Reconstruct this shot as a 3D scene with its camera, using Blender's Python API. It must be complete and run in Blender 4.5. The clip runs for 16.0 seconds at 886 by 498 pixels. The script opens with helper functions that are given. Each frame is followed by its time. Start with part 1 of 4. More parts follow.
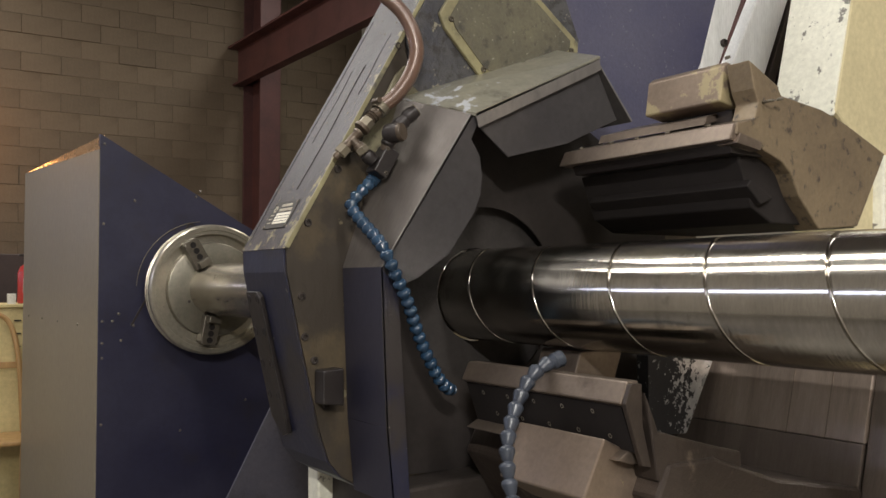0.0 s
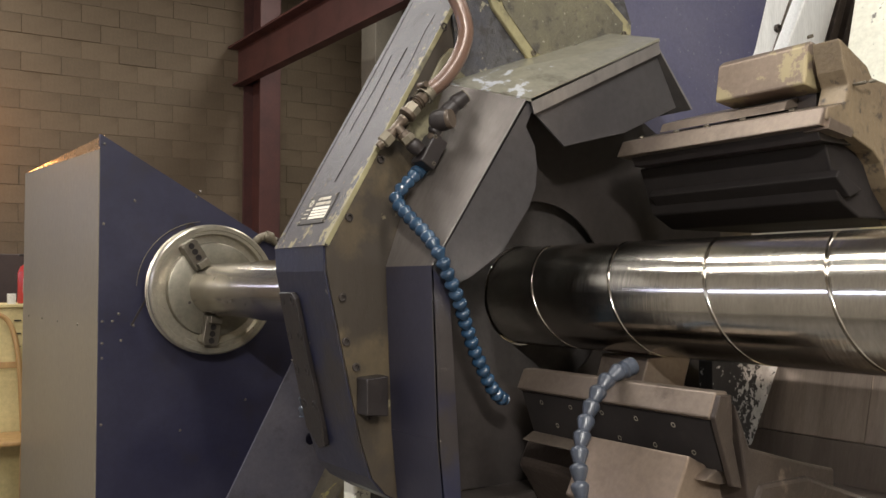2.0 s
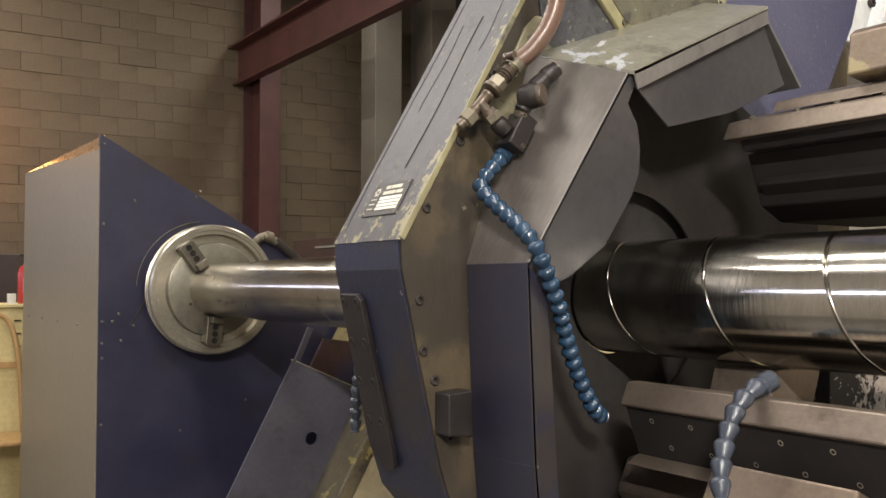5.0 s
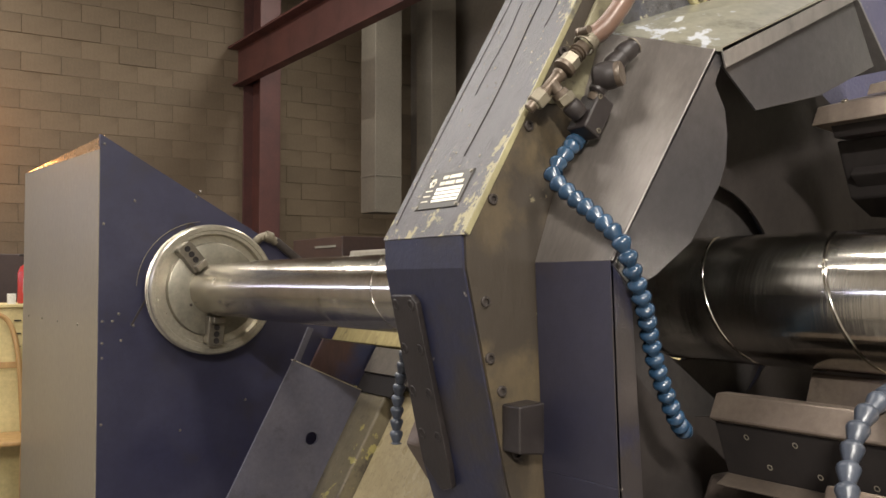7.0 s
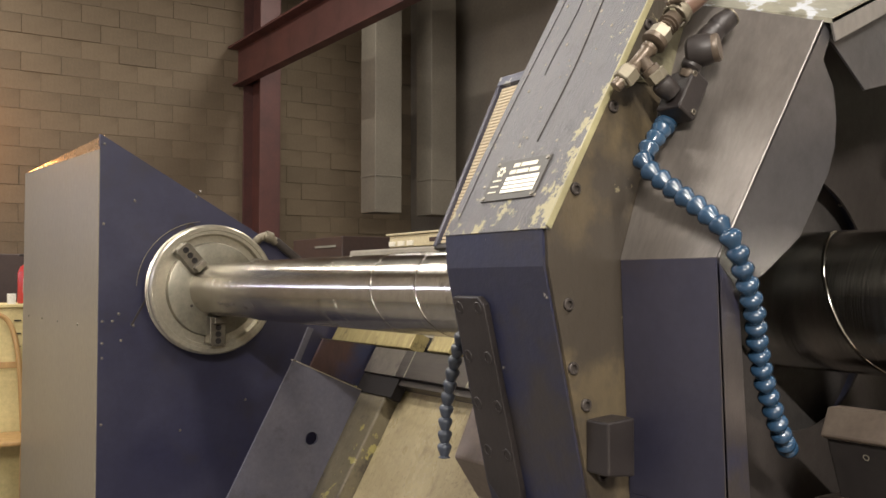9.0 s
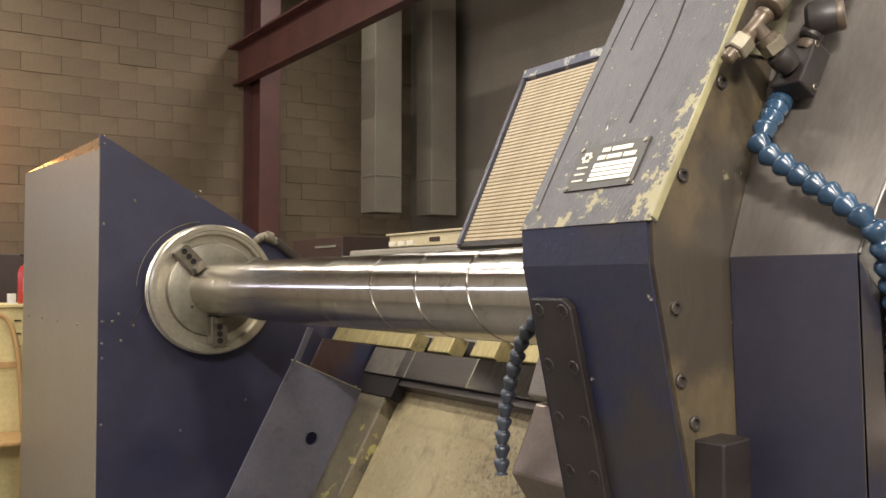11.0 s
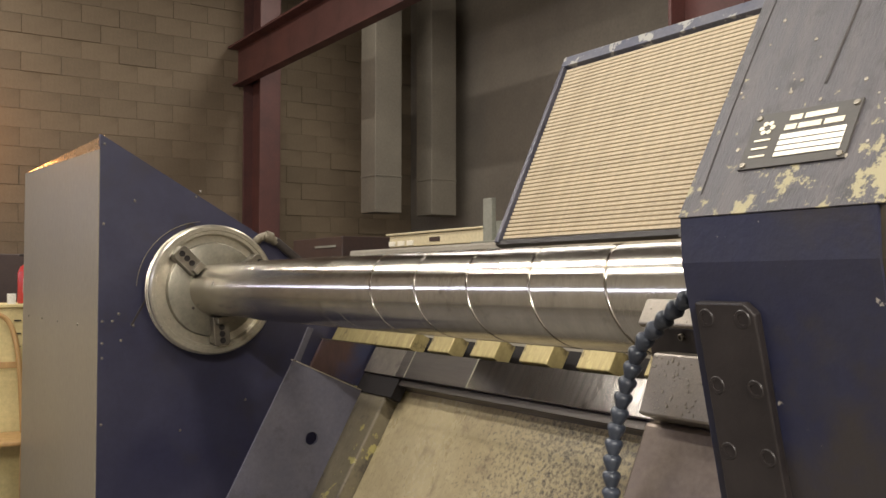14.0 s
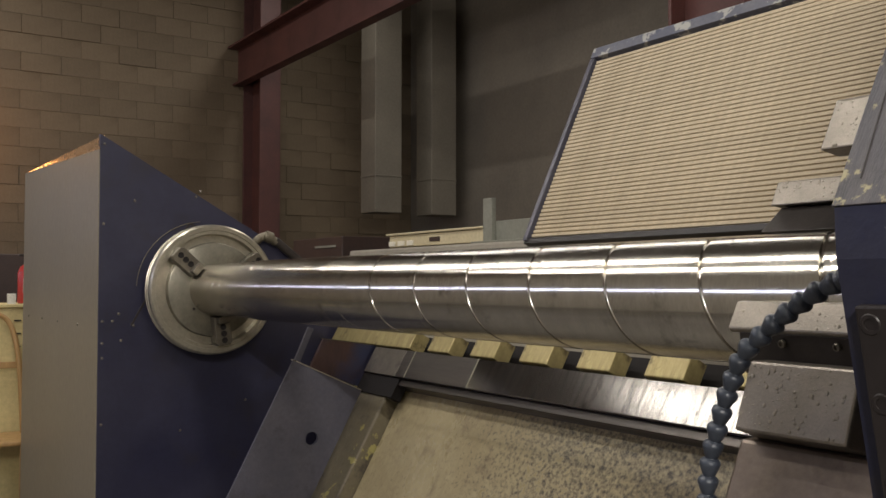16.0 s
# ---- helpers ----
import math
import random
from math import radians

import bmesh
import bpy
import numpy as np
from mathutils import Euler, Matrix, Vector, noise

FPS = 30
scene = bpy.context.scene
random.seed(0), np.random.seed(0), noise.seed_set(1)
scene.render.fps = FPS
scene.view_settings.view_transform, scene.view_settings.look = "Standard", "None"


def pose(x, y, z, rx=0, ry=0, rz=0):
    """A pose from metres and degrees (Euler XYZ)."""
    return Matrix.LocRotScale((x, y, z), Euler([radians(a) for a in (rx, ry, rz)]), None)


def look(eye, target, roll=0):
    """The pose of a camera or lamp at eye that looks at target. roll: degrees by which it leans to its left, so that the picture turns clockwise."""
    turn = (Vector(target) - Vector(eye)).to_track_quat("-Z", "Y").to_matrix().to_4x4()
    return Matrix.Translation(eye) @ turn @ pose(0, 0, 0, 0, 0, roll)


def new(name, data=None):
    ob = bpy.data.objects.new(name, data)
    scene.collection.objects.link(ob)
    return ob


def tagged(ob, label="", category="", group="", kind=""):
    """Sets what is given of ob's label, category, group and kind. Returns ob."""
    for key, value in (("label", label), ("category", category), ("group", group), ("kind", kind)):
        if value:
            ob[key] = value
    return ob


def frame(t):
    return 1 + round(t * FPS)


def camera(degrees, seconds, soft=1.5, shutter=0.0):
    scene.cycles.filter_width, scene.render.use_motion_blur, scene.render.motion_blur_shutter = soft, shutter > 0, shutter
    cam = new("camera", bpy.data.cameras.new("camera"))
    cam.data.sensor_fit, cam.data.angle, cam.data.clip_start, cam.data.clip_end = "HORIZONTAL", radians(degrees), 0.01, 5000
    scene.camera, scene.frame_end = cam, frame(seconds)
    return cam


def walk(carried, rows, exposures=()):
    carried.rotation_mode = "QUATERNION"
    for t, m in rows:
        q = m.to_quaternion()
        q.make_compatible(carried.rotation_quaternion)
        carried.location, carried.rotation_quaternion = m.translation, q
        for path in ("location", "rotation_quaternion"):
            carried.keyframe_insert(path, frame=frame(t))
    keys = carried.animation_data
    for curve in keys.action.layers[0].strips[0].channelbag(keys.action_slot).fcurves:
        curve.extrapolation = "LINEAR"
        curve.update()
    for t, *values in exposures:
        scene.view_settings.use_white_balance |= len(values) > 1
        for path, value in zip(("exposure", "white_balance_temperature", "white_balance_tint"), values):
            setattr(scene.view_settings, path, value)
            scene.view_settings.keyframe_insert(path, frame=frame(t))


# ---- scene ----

AXIS = 1.35            # height of the spindle axis
SPEED = 0.0973         # carriage feed along x, metres a second
TURN = 1.10            # slow turn of the work, degrees a second

cam = camera(51.1, 16.0)
EYE = (3.80, -1.33, 1.38)
AIM = (EYE[0] - 0.83730, EYE[1] + 0.54546, EYE[2] + 0.03595)
walk(cam, [(0.0, look(EYE, AIM)), (16.0, look(EYE, AIM))],
     exposures=[(0.0, 0.08, 6300, 10), (1.0, 0.20, 6300, 10), (1.5, 0.40, 6300, 10), (3.5, 0.48, 6350, 10), (6.5, 0.74, 6430, 10), (9.0, 0.82, 6500, 10), (12.5, 0.73, 6550, 10),
                (14.5, 0.58, 6500, 10), (15.5, 0.32, 6420, 10), (16.0, -0.12, 6350, 10)])

# ---- light ----
world = bpy.data.worlds.new("hall")
scene.world = world
world.use_nodes = True
world.node_tree.nodes["Background"].inputs[0].default_value = (0.10, 0.085, 0.07, 1)
world.node_tree.nodes["Background"].inputs[1].default_value = 0.25


WARM = (1.0, 0.945, 0.86)


def lamp_bar(name, x0, x1, y, z, wide, power, colour, aim_y=0.0, aim_z=AXIS):
    """A long lamp that runs along x and faces the spindle line."""
    d = bpy.data.lights.new(name, "AREA")
    d.shape, d.size, d.size_y, d.energy, d.color = "RECTANGLE", x1 - x0, wide, power, colour
    ob = new(name, d)
    turn = math.degrees(math.atan2(aim_y - y, z - aim_z))
    ob.matrix_world = pose((x0 + x1) / 2, y, z, turn)
    return ob


lamp_bar("ceiling_lamp_front", -1.3, 2.6, -1.55, 3.55, 0.13, 36, WARM)
lamp_bar("work_lamp", 5.4, 6.4, -2.62, 3.10, 0.05, 225, WARM, 0.5, 0.83)
lamp_bar("ceiling_lamp_long", -6.2, 1.9, -1.0, 5.1, 0.12, 132, WARM)
lamp_bar("ceiling_lamp_rear", -5.4, 5.2, 3.0, 4.95, 0.45, 130, WARM, 1.6, 0.0)
# Unseen lamp at the tail end, added to brighten saddle and tooling.
lamp_bar("ceiling_lamp_near", 4.2, 7.6, -0.6, 4.3, 0.5, 145, WARM)
lamp_bar("window_daylight", -6.0, 2.0, -3.02, 2.16, 0.12, 26, (0.70, 0.74, 1.0), 0.0, 1.5)
d = bpy.data.lights.new("sodium_lamp", "POINT")
d.energy, d.color, d.shadow_soft_size = 19, (1.0, 0.45, 0.13), 0.12
new("sodium_lamp", d).location = (-6.25, -0.66, 2.84)


# ---- materials ----
def mat(name, c1, c2, rough=0.5, metal=0.0, scale=5.0, fine=60.0, bump=0.15, wear=None, stretch=(1, 1, 1), rr=0.15, random_tint=0.0,
        stain=None, bias=()):
    """Two tones mixed by cloudy noise, fine grain in relief, and where given a chipped layer: (colour, threshold, scale, rough, metal, softness)."""
    m = bpy.data.materials.new(name)
    m.use_nodes = True
    nt = m.node_tree
    n, ln = nt.nodes, nt.links
    b = n["Principled BSDF"]
    tc = n.new("ShaderNodeTexCoord")
    mp = n.new("ShaderNodeMapping")
    mp.inputs["Scale"].default_value = stretch
    ln.new(tc.outputs["Object"], mp.inputs["Vector"])

    def noi(s, detail, src=mp):
        q = n.new("ShaderNodeTexNoise")
        q.inputs["Scale"].default_value, q.inputs["Detail"].default_value = s, detail
        q.inputs["Roughness"].default_value = 0.65
        ln.new(src.outputs[0 if src is mp else "Object"], q.inputs["Vector"])
        return q.outputs["Fac"]

    def ramp(src, lo, hi):
        q = n.new("ShaderNodeMapRange")
        q.inputs["From Min"].default_value, q.inputs["From Max"].default_value = lo, hi
        ln.new(src, q.inputs["Value"])
        return q.outputs["Result"]

    def mix(fac, a, c):
        q = n.new("ShaderNodeMix")
        q.data_type = "RGBA"
        ln.new(fac, q.inputs["Factor"])
        for s, v in ((q.inputs[6], a), (q.inputs[7], c)):
            if isinstance(v, tuple):
                s.default_value = (*v, 1)
            else:
                ln.new(v, s)
        return q.outputs[2]

    big, small = noi(scale, 5), noi(fine, 3)
    col = mix(ramp(big, 0.32, 0.68), c1, c2)
    grain = n.new("ShaderNodeMath")
    grain.operation = "MULTIPLY_ADD"
    ln.new(small, grain.inputs[0])
    grain.inputs[1].default_value, grain.inputs[2].default_value = 0.5, 0.75
    gm = n.new("ShaderNodeVectorMath")
    gm.operation = "SCALE"
    ln.new(col, gm.inputs[0])
    ln.new(grain.outputs[0], gm.inputs["Scale"])
    col = gm.outputs[0]
    if random_tint:
        oi = n.new("ShaderNodeObjectInfo")
        k = n.new("ShaderNodeMath")
        k.operation = "MULTIPLY_ADD"
        ln.new(oi.outputs["Random"], k.inputs[0])
        k.inputs[1].default_value, k.inputs[2].default_value = random_tint, 1 - random_tint / 2
        g2 = n.new("ShaderNodeVectorMath")
        g2.operation = "SCALE"
        ln.new(col, g2.inputs[0])
        ln.new(k.outputs[0], g2.inputs["Scale"])
        col = g2.outputs[0]
    rg = n.new("ShaderNodeMath")
    rg.operation = "MULTIPLY_ADD"
    ln.new(big, rg.inputs[0])
    rg.inputs[1].default_value, rg.inputs[2].default_value = rr * 2, rough - rr
    rough_out, metal_out = rg.outputs[0], None
    if stain:
        sc, th, ss = stain
        col = mix(ramp(noi(ss, 6, tc), th, th + 0.12), col, sc)
    if wear:
        wc, th, ws, wr, wm = wear[:5]
        level = noi(ws, 7, tc)
        for (ax, ay, az), off, gain, most in bias:     # more wear, and the roof's painted reflection, towards one side
            dp = n.new("ShaderNodeVectorMath")
            dp.operation = "DOT_PRODUCT"
            ln.new(tc.outputs["Object"], dp.inputs[0])
            dp.inputs[1].default_value = (ax, ay, az)
            mr = n.new("ShaderNodeMapRange")
            mr.inputs["From Min"].default_value, mr.inputs["From Max"].default_value = off, off + gain
            mr.inputs["To Max"].default_value = most
            ln.new(dp.outputs["Value"], mr.inputs["Value"])
            ad = n.new("ShaderNodeMath")
            ln.new(level, ad.inputs[0])
            ln.new(mr.outputs["Result"], ad.inputs[1])
            level = ad.outputs[0]
        mask = ramp(level, th, th + (wear[5] if len(wear) > 5 else 0.025))
        col = mix(mask, col, wc)
        q = n.new("ShaderNodeMix")
        ln.new(mask, q.inputs["Factor"])
        ln.new(rough_out, q.inputs[2])
        q.inputs[3].default_value = wr
        rough_out = q.outputs[0]
        q = n.new("ShaderNodeMix")
        ln.new(mask, q.inputs["Factor"])
        q.inputs[2].default_value, q.inputs[3].default_value = metal, wm
        metal_out = q.outputs[0]
    ln.new(col, b.inputs["Base Color"])
    ln.new(rough_out, b.inputs["Roughness"])
    b.inputs["Metallic"].default_value = metal
    if metal_out:
        ln.new(metal_out, b.inputs["Metallic"])
    if bump:
        bp = n.new("ShaderNodeBump")
        bp.inputs["Strength"].default_value, bp.inputs["Distance"].default_value = bump, 0.004
        ln.new(small, bp.inputs["Height"])
        ln.new(bp.outputs[0], b.inputs["Normal"])
    return m


NAVY = mat("navy_paint", (0.011, 0.013, 0.036), (0.021, 0.021, 0.034), 0.42, 0, 5, 50, 0.2,
           wear=((0.26, 0.235, 0.20), 0.685, 34, 0.5, 0.0), stain=((0.026, 0.022, 0.022), 0.50, 4),
           bias=(((0, 0, 1), 1.36, 0.10, 0.07),))
NAVY_WORN = mat("navy_paint_worn", (0.030, 0.028, 0.036), (0.068, 0.061, 0.064), 0.46, 0.0, 9, 80, 0.4, stretch=(5, 0.8, 0.8),
                wear=((0.26, 0.23, 0.135), 0.672, 46, 0.6, 0.0, 0.05), stain=((0.030, 0.027, 0.030), 0.53, 22),
                bias=(((0, 0, -1), -1.64, 0.20, 0.145), ((1, 0, 0), 1.90, 0.05, 0.15)))
NAVY_CHIPS = mat("navy_plate_with_chips", (0.028, 0.029, 0.042), (0.070, 0.068, 0.066), 0.5, 0.1, 9, 90, 0.8,
                 wear=((0.22, 0.205, 0.15), 0.635, 34, 0.6, 0.1), stain=((0.030, 0.027, 0.027), 0.50, 40))
GUARD_NAVY = mat("faded_guard_navy", (0.016, 0.016, 0.030), (0.028, 0.026, 0.040), 0.42, 0, 2.5, 60, 0.1, stain=((0.030, 0.024, 0.028), 0.55, 3))
COVER = mat("chip_strewn_cover", (0.135, 0.122, 0.078), (0.070, 0.064, 0.046), 0.48, 0.1, 7, 110, 0.8, wear=((0.27, 0.26, 0.21), 0.635, 75, 0.5, 0.2), stain=((0.045, 0.040, 0.032), 0.55, 30))
BOSS = mat("worn_olive_boss", (0.185, 0.168, 0.105), (0.105, 0.093, 0.060), 0.45, 0, 7, 80, 0.3, stain=((0.050, 0.043, 0.033), 0.56, 18))
NAVY_CAB = mat("navy_cabinet_paint", (0.014, 0.014, 0.036), (0.028, 0.027, 0.052), 0.42, 0, 2.2, 40, 0.06, stain=((0.020, 0.018, 0.032), 0.54, 5))
GREY_CAB = mat("grey_cabinet_paint", (0.21, 0.178, 0.13), (0.245, 0.21, 0.155), 0.45, 0, 1.2, 45, 0.05, stretch=(1, 1, 0.5))
# Bare metal with the orange of the sodium glow put into its colour.
COPPERY = mat("bare_lid_metal", (0.90, 0.66, 0.42), (0.72, 0.48, 0.28), 0.26, 0.9, 4, 40, 0.1)
OLIVE = mat("oily_olive_face", (0.088, 0.067, 0.038), (0.040, 0.030, 0.020), 0.42, 0, 6, 60, 0.3, stretch=(1, 1, 0.5),
            wear=((0.16, 0.14, 0.085), 0.655, 14, 0.5, 0), stain=((0.034, 0.027, 0.020), 0.44, 6))
OLIVE_PALE = mat("pale_olive_paint", (0.26, 0.235, 0.13), (0.17, 0.15, 0.085), 0.45, 0, 8, 60, 0.25,
                 stain=((0.07, 0.065, 0.05), 0.58, 12))
SHEET = mat("bare_guard_sheet", (0.225, 0.208, 0.195), (0.145, 0.135, 0.13), 0.46, 0.6, 3, 60, 0.08, stretch=(1, 1, 0.4),
            stain=((0.10, 0.092, 0.09), 0.57, 5))
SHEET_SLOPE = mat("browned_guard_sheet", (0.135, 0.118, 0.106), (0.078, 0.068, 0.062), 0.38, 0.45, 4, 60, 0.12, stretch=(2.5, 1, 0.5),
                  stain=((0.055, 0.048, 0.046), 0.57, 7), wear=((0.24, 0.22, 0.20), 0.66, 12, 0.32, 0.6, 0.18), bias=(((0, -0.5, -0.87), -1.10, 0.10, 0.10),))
# The pale layer paints a white-blue reflection on the weld-cleaned front edge.
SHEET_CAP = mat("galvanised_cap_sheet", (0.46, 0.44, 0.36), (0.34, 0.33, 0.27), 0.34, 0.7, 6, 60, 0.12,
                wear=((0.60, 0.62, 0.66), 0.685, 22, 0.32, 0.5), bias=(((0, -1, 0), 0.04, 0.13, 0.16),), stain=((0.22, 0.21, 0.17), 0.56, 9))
DARK = mat("oily_dark_metal", (0.035, 0.030, 0.027), (0.060, 0.050, 0.045), 0.45, 0.3, 6, 60, 0.2)
# Oily black of the paint cracks, also the painted shade in the bore.
OIL_SHADE = mat("sooty_black_oil", (0.040, 0.035, 0.033), (0.022, 0.020, 0.019), 0.62, 0, 6, 60, 0.3)
BLACK = mat("black_strip", (0.015, 0.012, 0.012), (0.024, 0.019, 0.018), 0.45, 0.2, 9, 70, 0.15)
TOOL = mat("machined_tool_steel", (0.165, 0.130, 0.105), (0.22, 0.178, 0.143), 0.40, 0.7, 7, 90, 0.1,
           stain=((0.12, 0.095, 0.075), 0.58, 9))
TOOL_PATCH = mat("tool_steel_with_bare_patch", (0.19, 0.145, 0.11), (0.245, 0.19, 0.145), 0.40, 0.6, 7, 90, 0.1,
                 wear=((0.33, 0.275, 0.16), 0.575, 7, 0.45, 0.4))
WET = mat("wet_spattered_steel", (0.27, 0.235, 0.195), (0.19, 0.165, 0.135), 0.34, 0.5, 12, 260, 0.15)
CAST_ARM = mat("brown_cast_arm", (0.205, 0.158, 0.10), (0.14, 0.105, 0.070), 0.42, 0.25, 5, 90, 0.4, stain=((0.055, 0.044, 0.036), 0.56, 34))
CAST_DARK = mat("dark_oily_casting", (0.055, 0.042, 0.034), (0.030, 0.023, 0.020), 0.38, 0.3, 5, 80, 0.4, stain=((0.14, 0.11, 0.085), 0.62, 18))
CREAM = mat("chipped_cream_paint", (0.74, 0.73, 0.62), (0.64, 0.63, 0.53), 0.5, 0, 5, 70, 0.2,
            wear=((0.20, 0.19, 0.165), 0.60, 16, 0.5, 0.2))
YELLOWISH = mat("yellowed_paint", (0.56, 0.49, 0.30), (0.47, 0.41, 0.25), 0.5, 0, 4, 60, 0.15, stain=((0.20, 0.16, 0.09), 0.64, 11))
BED = mat("stained_bed_paint", (0.40, 0.335, 0.200), (0.27, 0.215, 0.120), 0.30, 0.05, 3, 60, 0.25, stretch=(1, 1, 0.35),
          stain=((0.20, 0.155, 0.095), 0.58, 7), wear=((0.070, 0.057, 0.043), 0.57, 70, 0.6, 0, 0.24), bias=(((1, 0, 0.2), 1.16, 0.60, 0.17),))
CHEEK = mat("chipped_cheek_paint", (0.16, 0.135, 0.085), (0.105, 0.088, 0.060), 0.45, 0.0, 5, 70, 0.35,
            stain=((0.065, 0.055, 0.042), 0.56, 12), wear=((0.36, 0.315, 0.115), 0.60, 9, 0.5, 0), bias=(((-1, 0, 0.4), 0.05, 0.12, 0.10),))
RAIL = mat("ground_way_steel", (0.34, 0.32, 0.30), (0.15, 0.14, 0.13), 0.155, 1.0, 4, 50, 0.03, stretch=(12, 0.8, 0.8), rr=0.10, stain=((0.07, 0.062, 0.056), 0.60, 14))
RAIL_WORN = mat("mottled_way_end", (0.20, 0.175, 0.145), (0.115, 0.10, 0.085), 0.40, 0.5, 9, 60, 0.15, stain=((0.07, 0.06, 0.05), 0.56, 12))
RAIL_DARK = mat("oiled_way_steel", (0.12, 0.105, 0.095), (0.085, 0.075, 0.07), 0.34, 0.8, 4, 50, 0.06, stretch=(0.3, 6, 6))
TOOTH = mat("worn_brass_rack", (0.42, 0.345, 0.16), (0.27, 0.215, 0.10), 0.40, 0.45, 9, 90, 0.2, stretch=(6, 1, 1), stain=((0.09, 0.07, 0.04), 0.55, 14))
# Near-white base paints in the brightness of rails that face a lamp.
RAIL_LIT = mat("bright_guide_rail", (0.86, 0.87, 0.87), (0.72, 0.73, 0.73), 0.34, 0.25, 5, 60, 0.03, stretch=(4, 4, 0.5))
STEEL_FIT = mat("dull_fitting_steel", (0.25, 0.22, 0.165), (0.15, 0.13, 0.095), 0.50, 0.6, 12, 90, 0.15)
BRONZE_FIT = mat("brown_fitting", (0.105, 0.078, 0.055), (0.072, 0.054, 0.040), 0.40, 0.4, 12, 90, 0.15)
COPPER = mat("brown_rubber_hose", (0.135, 0.080, 0.057), (0.10, 0.060, 0.045), 0.36, 0.1, 10, 90, 0.15)
BLUE_HOSE = mat("blue_jointed_plastic", (0.020, 0.048, 0.088), (0.013, 0.032, 0.062), 0.22, 0, 20, 120, 0.05, rr=0.06, random_tint=0.3)
GREY_HOSE = mat("oily_blue_grey_plastic", (0.045, 0.053, 0.070), (0.026, 0.031, 0.043), 0.34, 0, 25, 120, 0.25, random_tint=0.4)
CHUCK = mat("brushed_chuck_steel", (0.52, 0.485, 0.40), (0.42, 0.39, 0.315), 0.32, 0.85, 8, 60, 0.06)
CHUCK_FACE = mat("oil_marked_chuck_face", (0.26, 0.24, 0.19), (0.15, 0.14, 0.11), 0.34, 0.7, 9, 60, 0.12, stain=((0.15, 0.13, 0.10), 0.58, 14))
JAW = mat("jaw_steel", (0.19, 0.17, 0.135), (0.115, 0.10, 0.08), 0.36, 0.7, 15, 80, 0.12)
BLOCK = mat("painted_block", (0.165, 0.122, 0.076), (0.130, 0.097, 0.062), 0.75, 0, 1.2, 40, 0.5, random_tint=0.20, stain=((0.125, 0.090, 0.055), 0.57, 2))
MORTAR = mat("painted_mortar", (0.132, 0.100, 0.064), (0.108, 0.083, 0.054), 0.8, 0, 3, 40, 0.3)
RED_STEEL = mat("red_oxide_steel", (0.105, 0.038, 0.032), (0.066, 0.027, 0.024), 0.55, 0, 2, 40, 0.15, stain=((0.06, 0.025, 0.022), 0.60, 4))
PLASTER = mat("grey_hall_wall", (0.175, 0.150, 0.118), (0.120, 0.104, 0.084), 0.8, 0, 0.8, 30, 0.2)
LEDGE = mat("grey_way_cover", (0.38, 0.345, 0.285), (0.31, 0.28, 0.23), 0.6, 0, 1.5, 40, 0.06)
DUCT = mat("grey_duct_paint", (0.190, 0.167, 0.130), (0.145, 0.127, 0.10), 0.6, 0, 1.5, 40, 0.06)
CONCRETE = mat("oily_concrete", (0.16, 0.145, 0.125), (0.10, 0.09, 0.08), 0.5, 0, 1.0, 25, 0.2)
FILL_CEILING = mat("grey_roof_deck", (0.30, 0.28, 0.26), (0.24, 0.22, 0.20), 0.8, 0, 1, 20, 0.1)
PLEAT = mat("tan_pleated_cover", (0.47, 0.385, 0.26), (0.40, 0.325, 0.215), 0.55, 0, 2.2, 60, 0.15, stretch=(1, 1, 1), random_tint=0.10)
FRAME = mat("scuffed_blue_grey_frame", (0.10, 0.105, 0.145), (0.16, 0.16, 0.18), 0.42, 0.2, 7, 60, 0.15, wear=((0.40, 0.39, 0.36), 0.53, 9, 0.45, 0.3))
BEIGE = mat("beige_cabinet_paint", (0.58, 0.50, 0.33), (0.52, 0.45, 0.29), 0.5, 0, 2, 50, 0.05)
DARKBOX = mat("dark_brown_panel", (0.055, 0.032, 0.026), (0.04, 0.025, 0.022), 0.5, 0, 3, 50, 0.1)
GREYGREEN = mat("grey_green_bracket", (0.28, 0.28, 0.235), (0.22, 0.22, 0.185), 0.5, 0.2, 4, 50, 0.1)
RED = mat("red_enamel", (0.45, 0.035, 0.03), (0.36, 0.03, 0.025), 0.35, 0, 5, 50, 0.05)
WHITE = mat("white_label", (0.75, 0.71, 0.60), (0.68, 0.64, 0.54), 0.5, 0, 20, 90, 0.05)
TAG_BLACK = mat("black_enamel_plate", (0.030, 0.027, 0.024), (0.050, 0.044, 0.037), 0.55, 0.0, 20, 90, 0.1)
TAG_BAR = mat("etched_plate_marks", (0.50, 0.46, 0.36), (0.42, 0.38, 0.30), 0.4, 0.4, 20, 90, 0.05)
WOOD = mat("varnished_wood", (0.46, 0.28, 0.11), (0.36, 0.21, 0.08), 0.4, 0, 4, 40, 0.1, stretch=(6, 6, 0.6))
CRATE = mat("pale_yellow_paint", (0.66, 0.54, 0.26), (0.58, 0.47, 0.22), 0.55, 0, 2, 40, 0.1)
# Near-black that paints the shade inside the guard.
INNER_SHADE = mat("smoke_darkened_metal", (0.032, 0.027, 0.025), (0.019, 0.016, 0.015), 0.55, 0.1, 4, 50, 0.2)
# Matt black for dark faces, and for shade painted in recesses and undersides.
BLACK_AND_SHADE = mat("matt_black_face", (0.012, 0.010, 0.010), (0.018, 0.015, 0.014), 0.7, 0.0, 8, 60, 0.15)
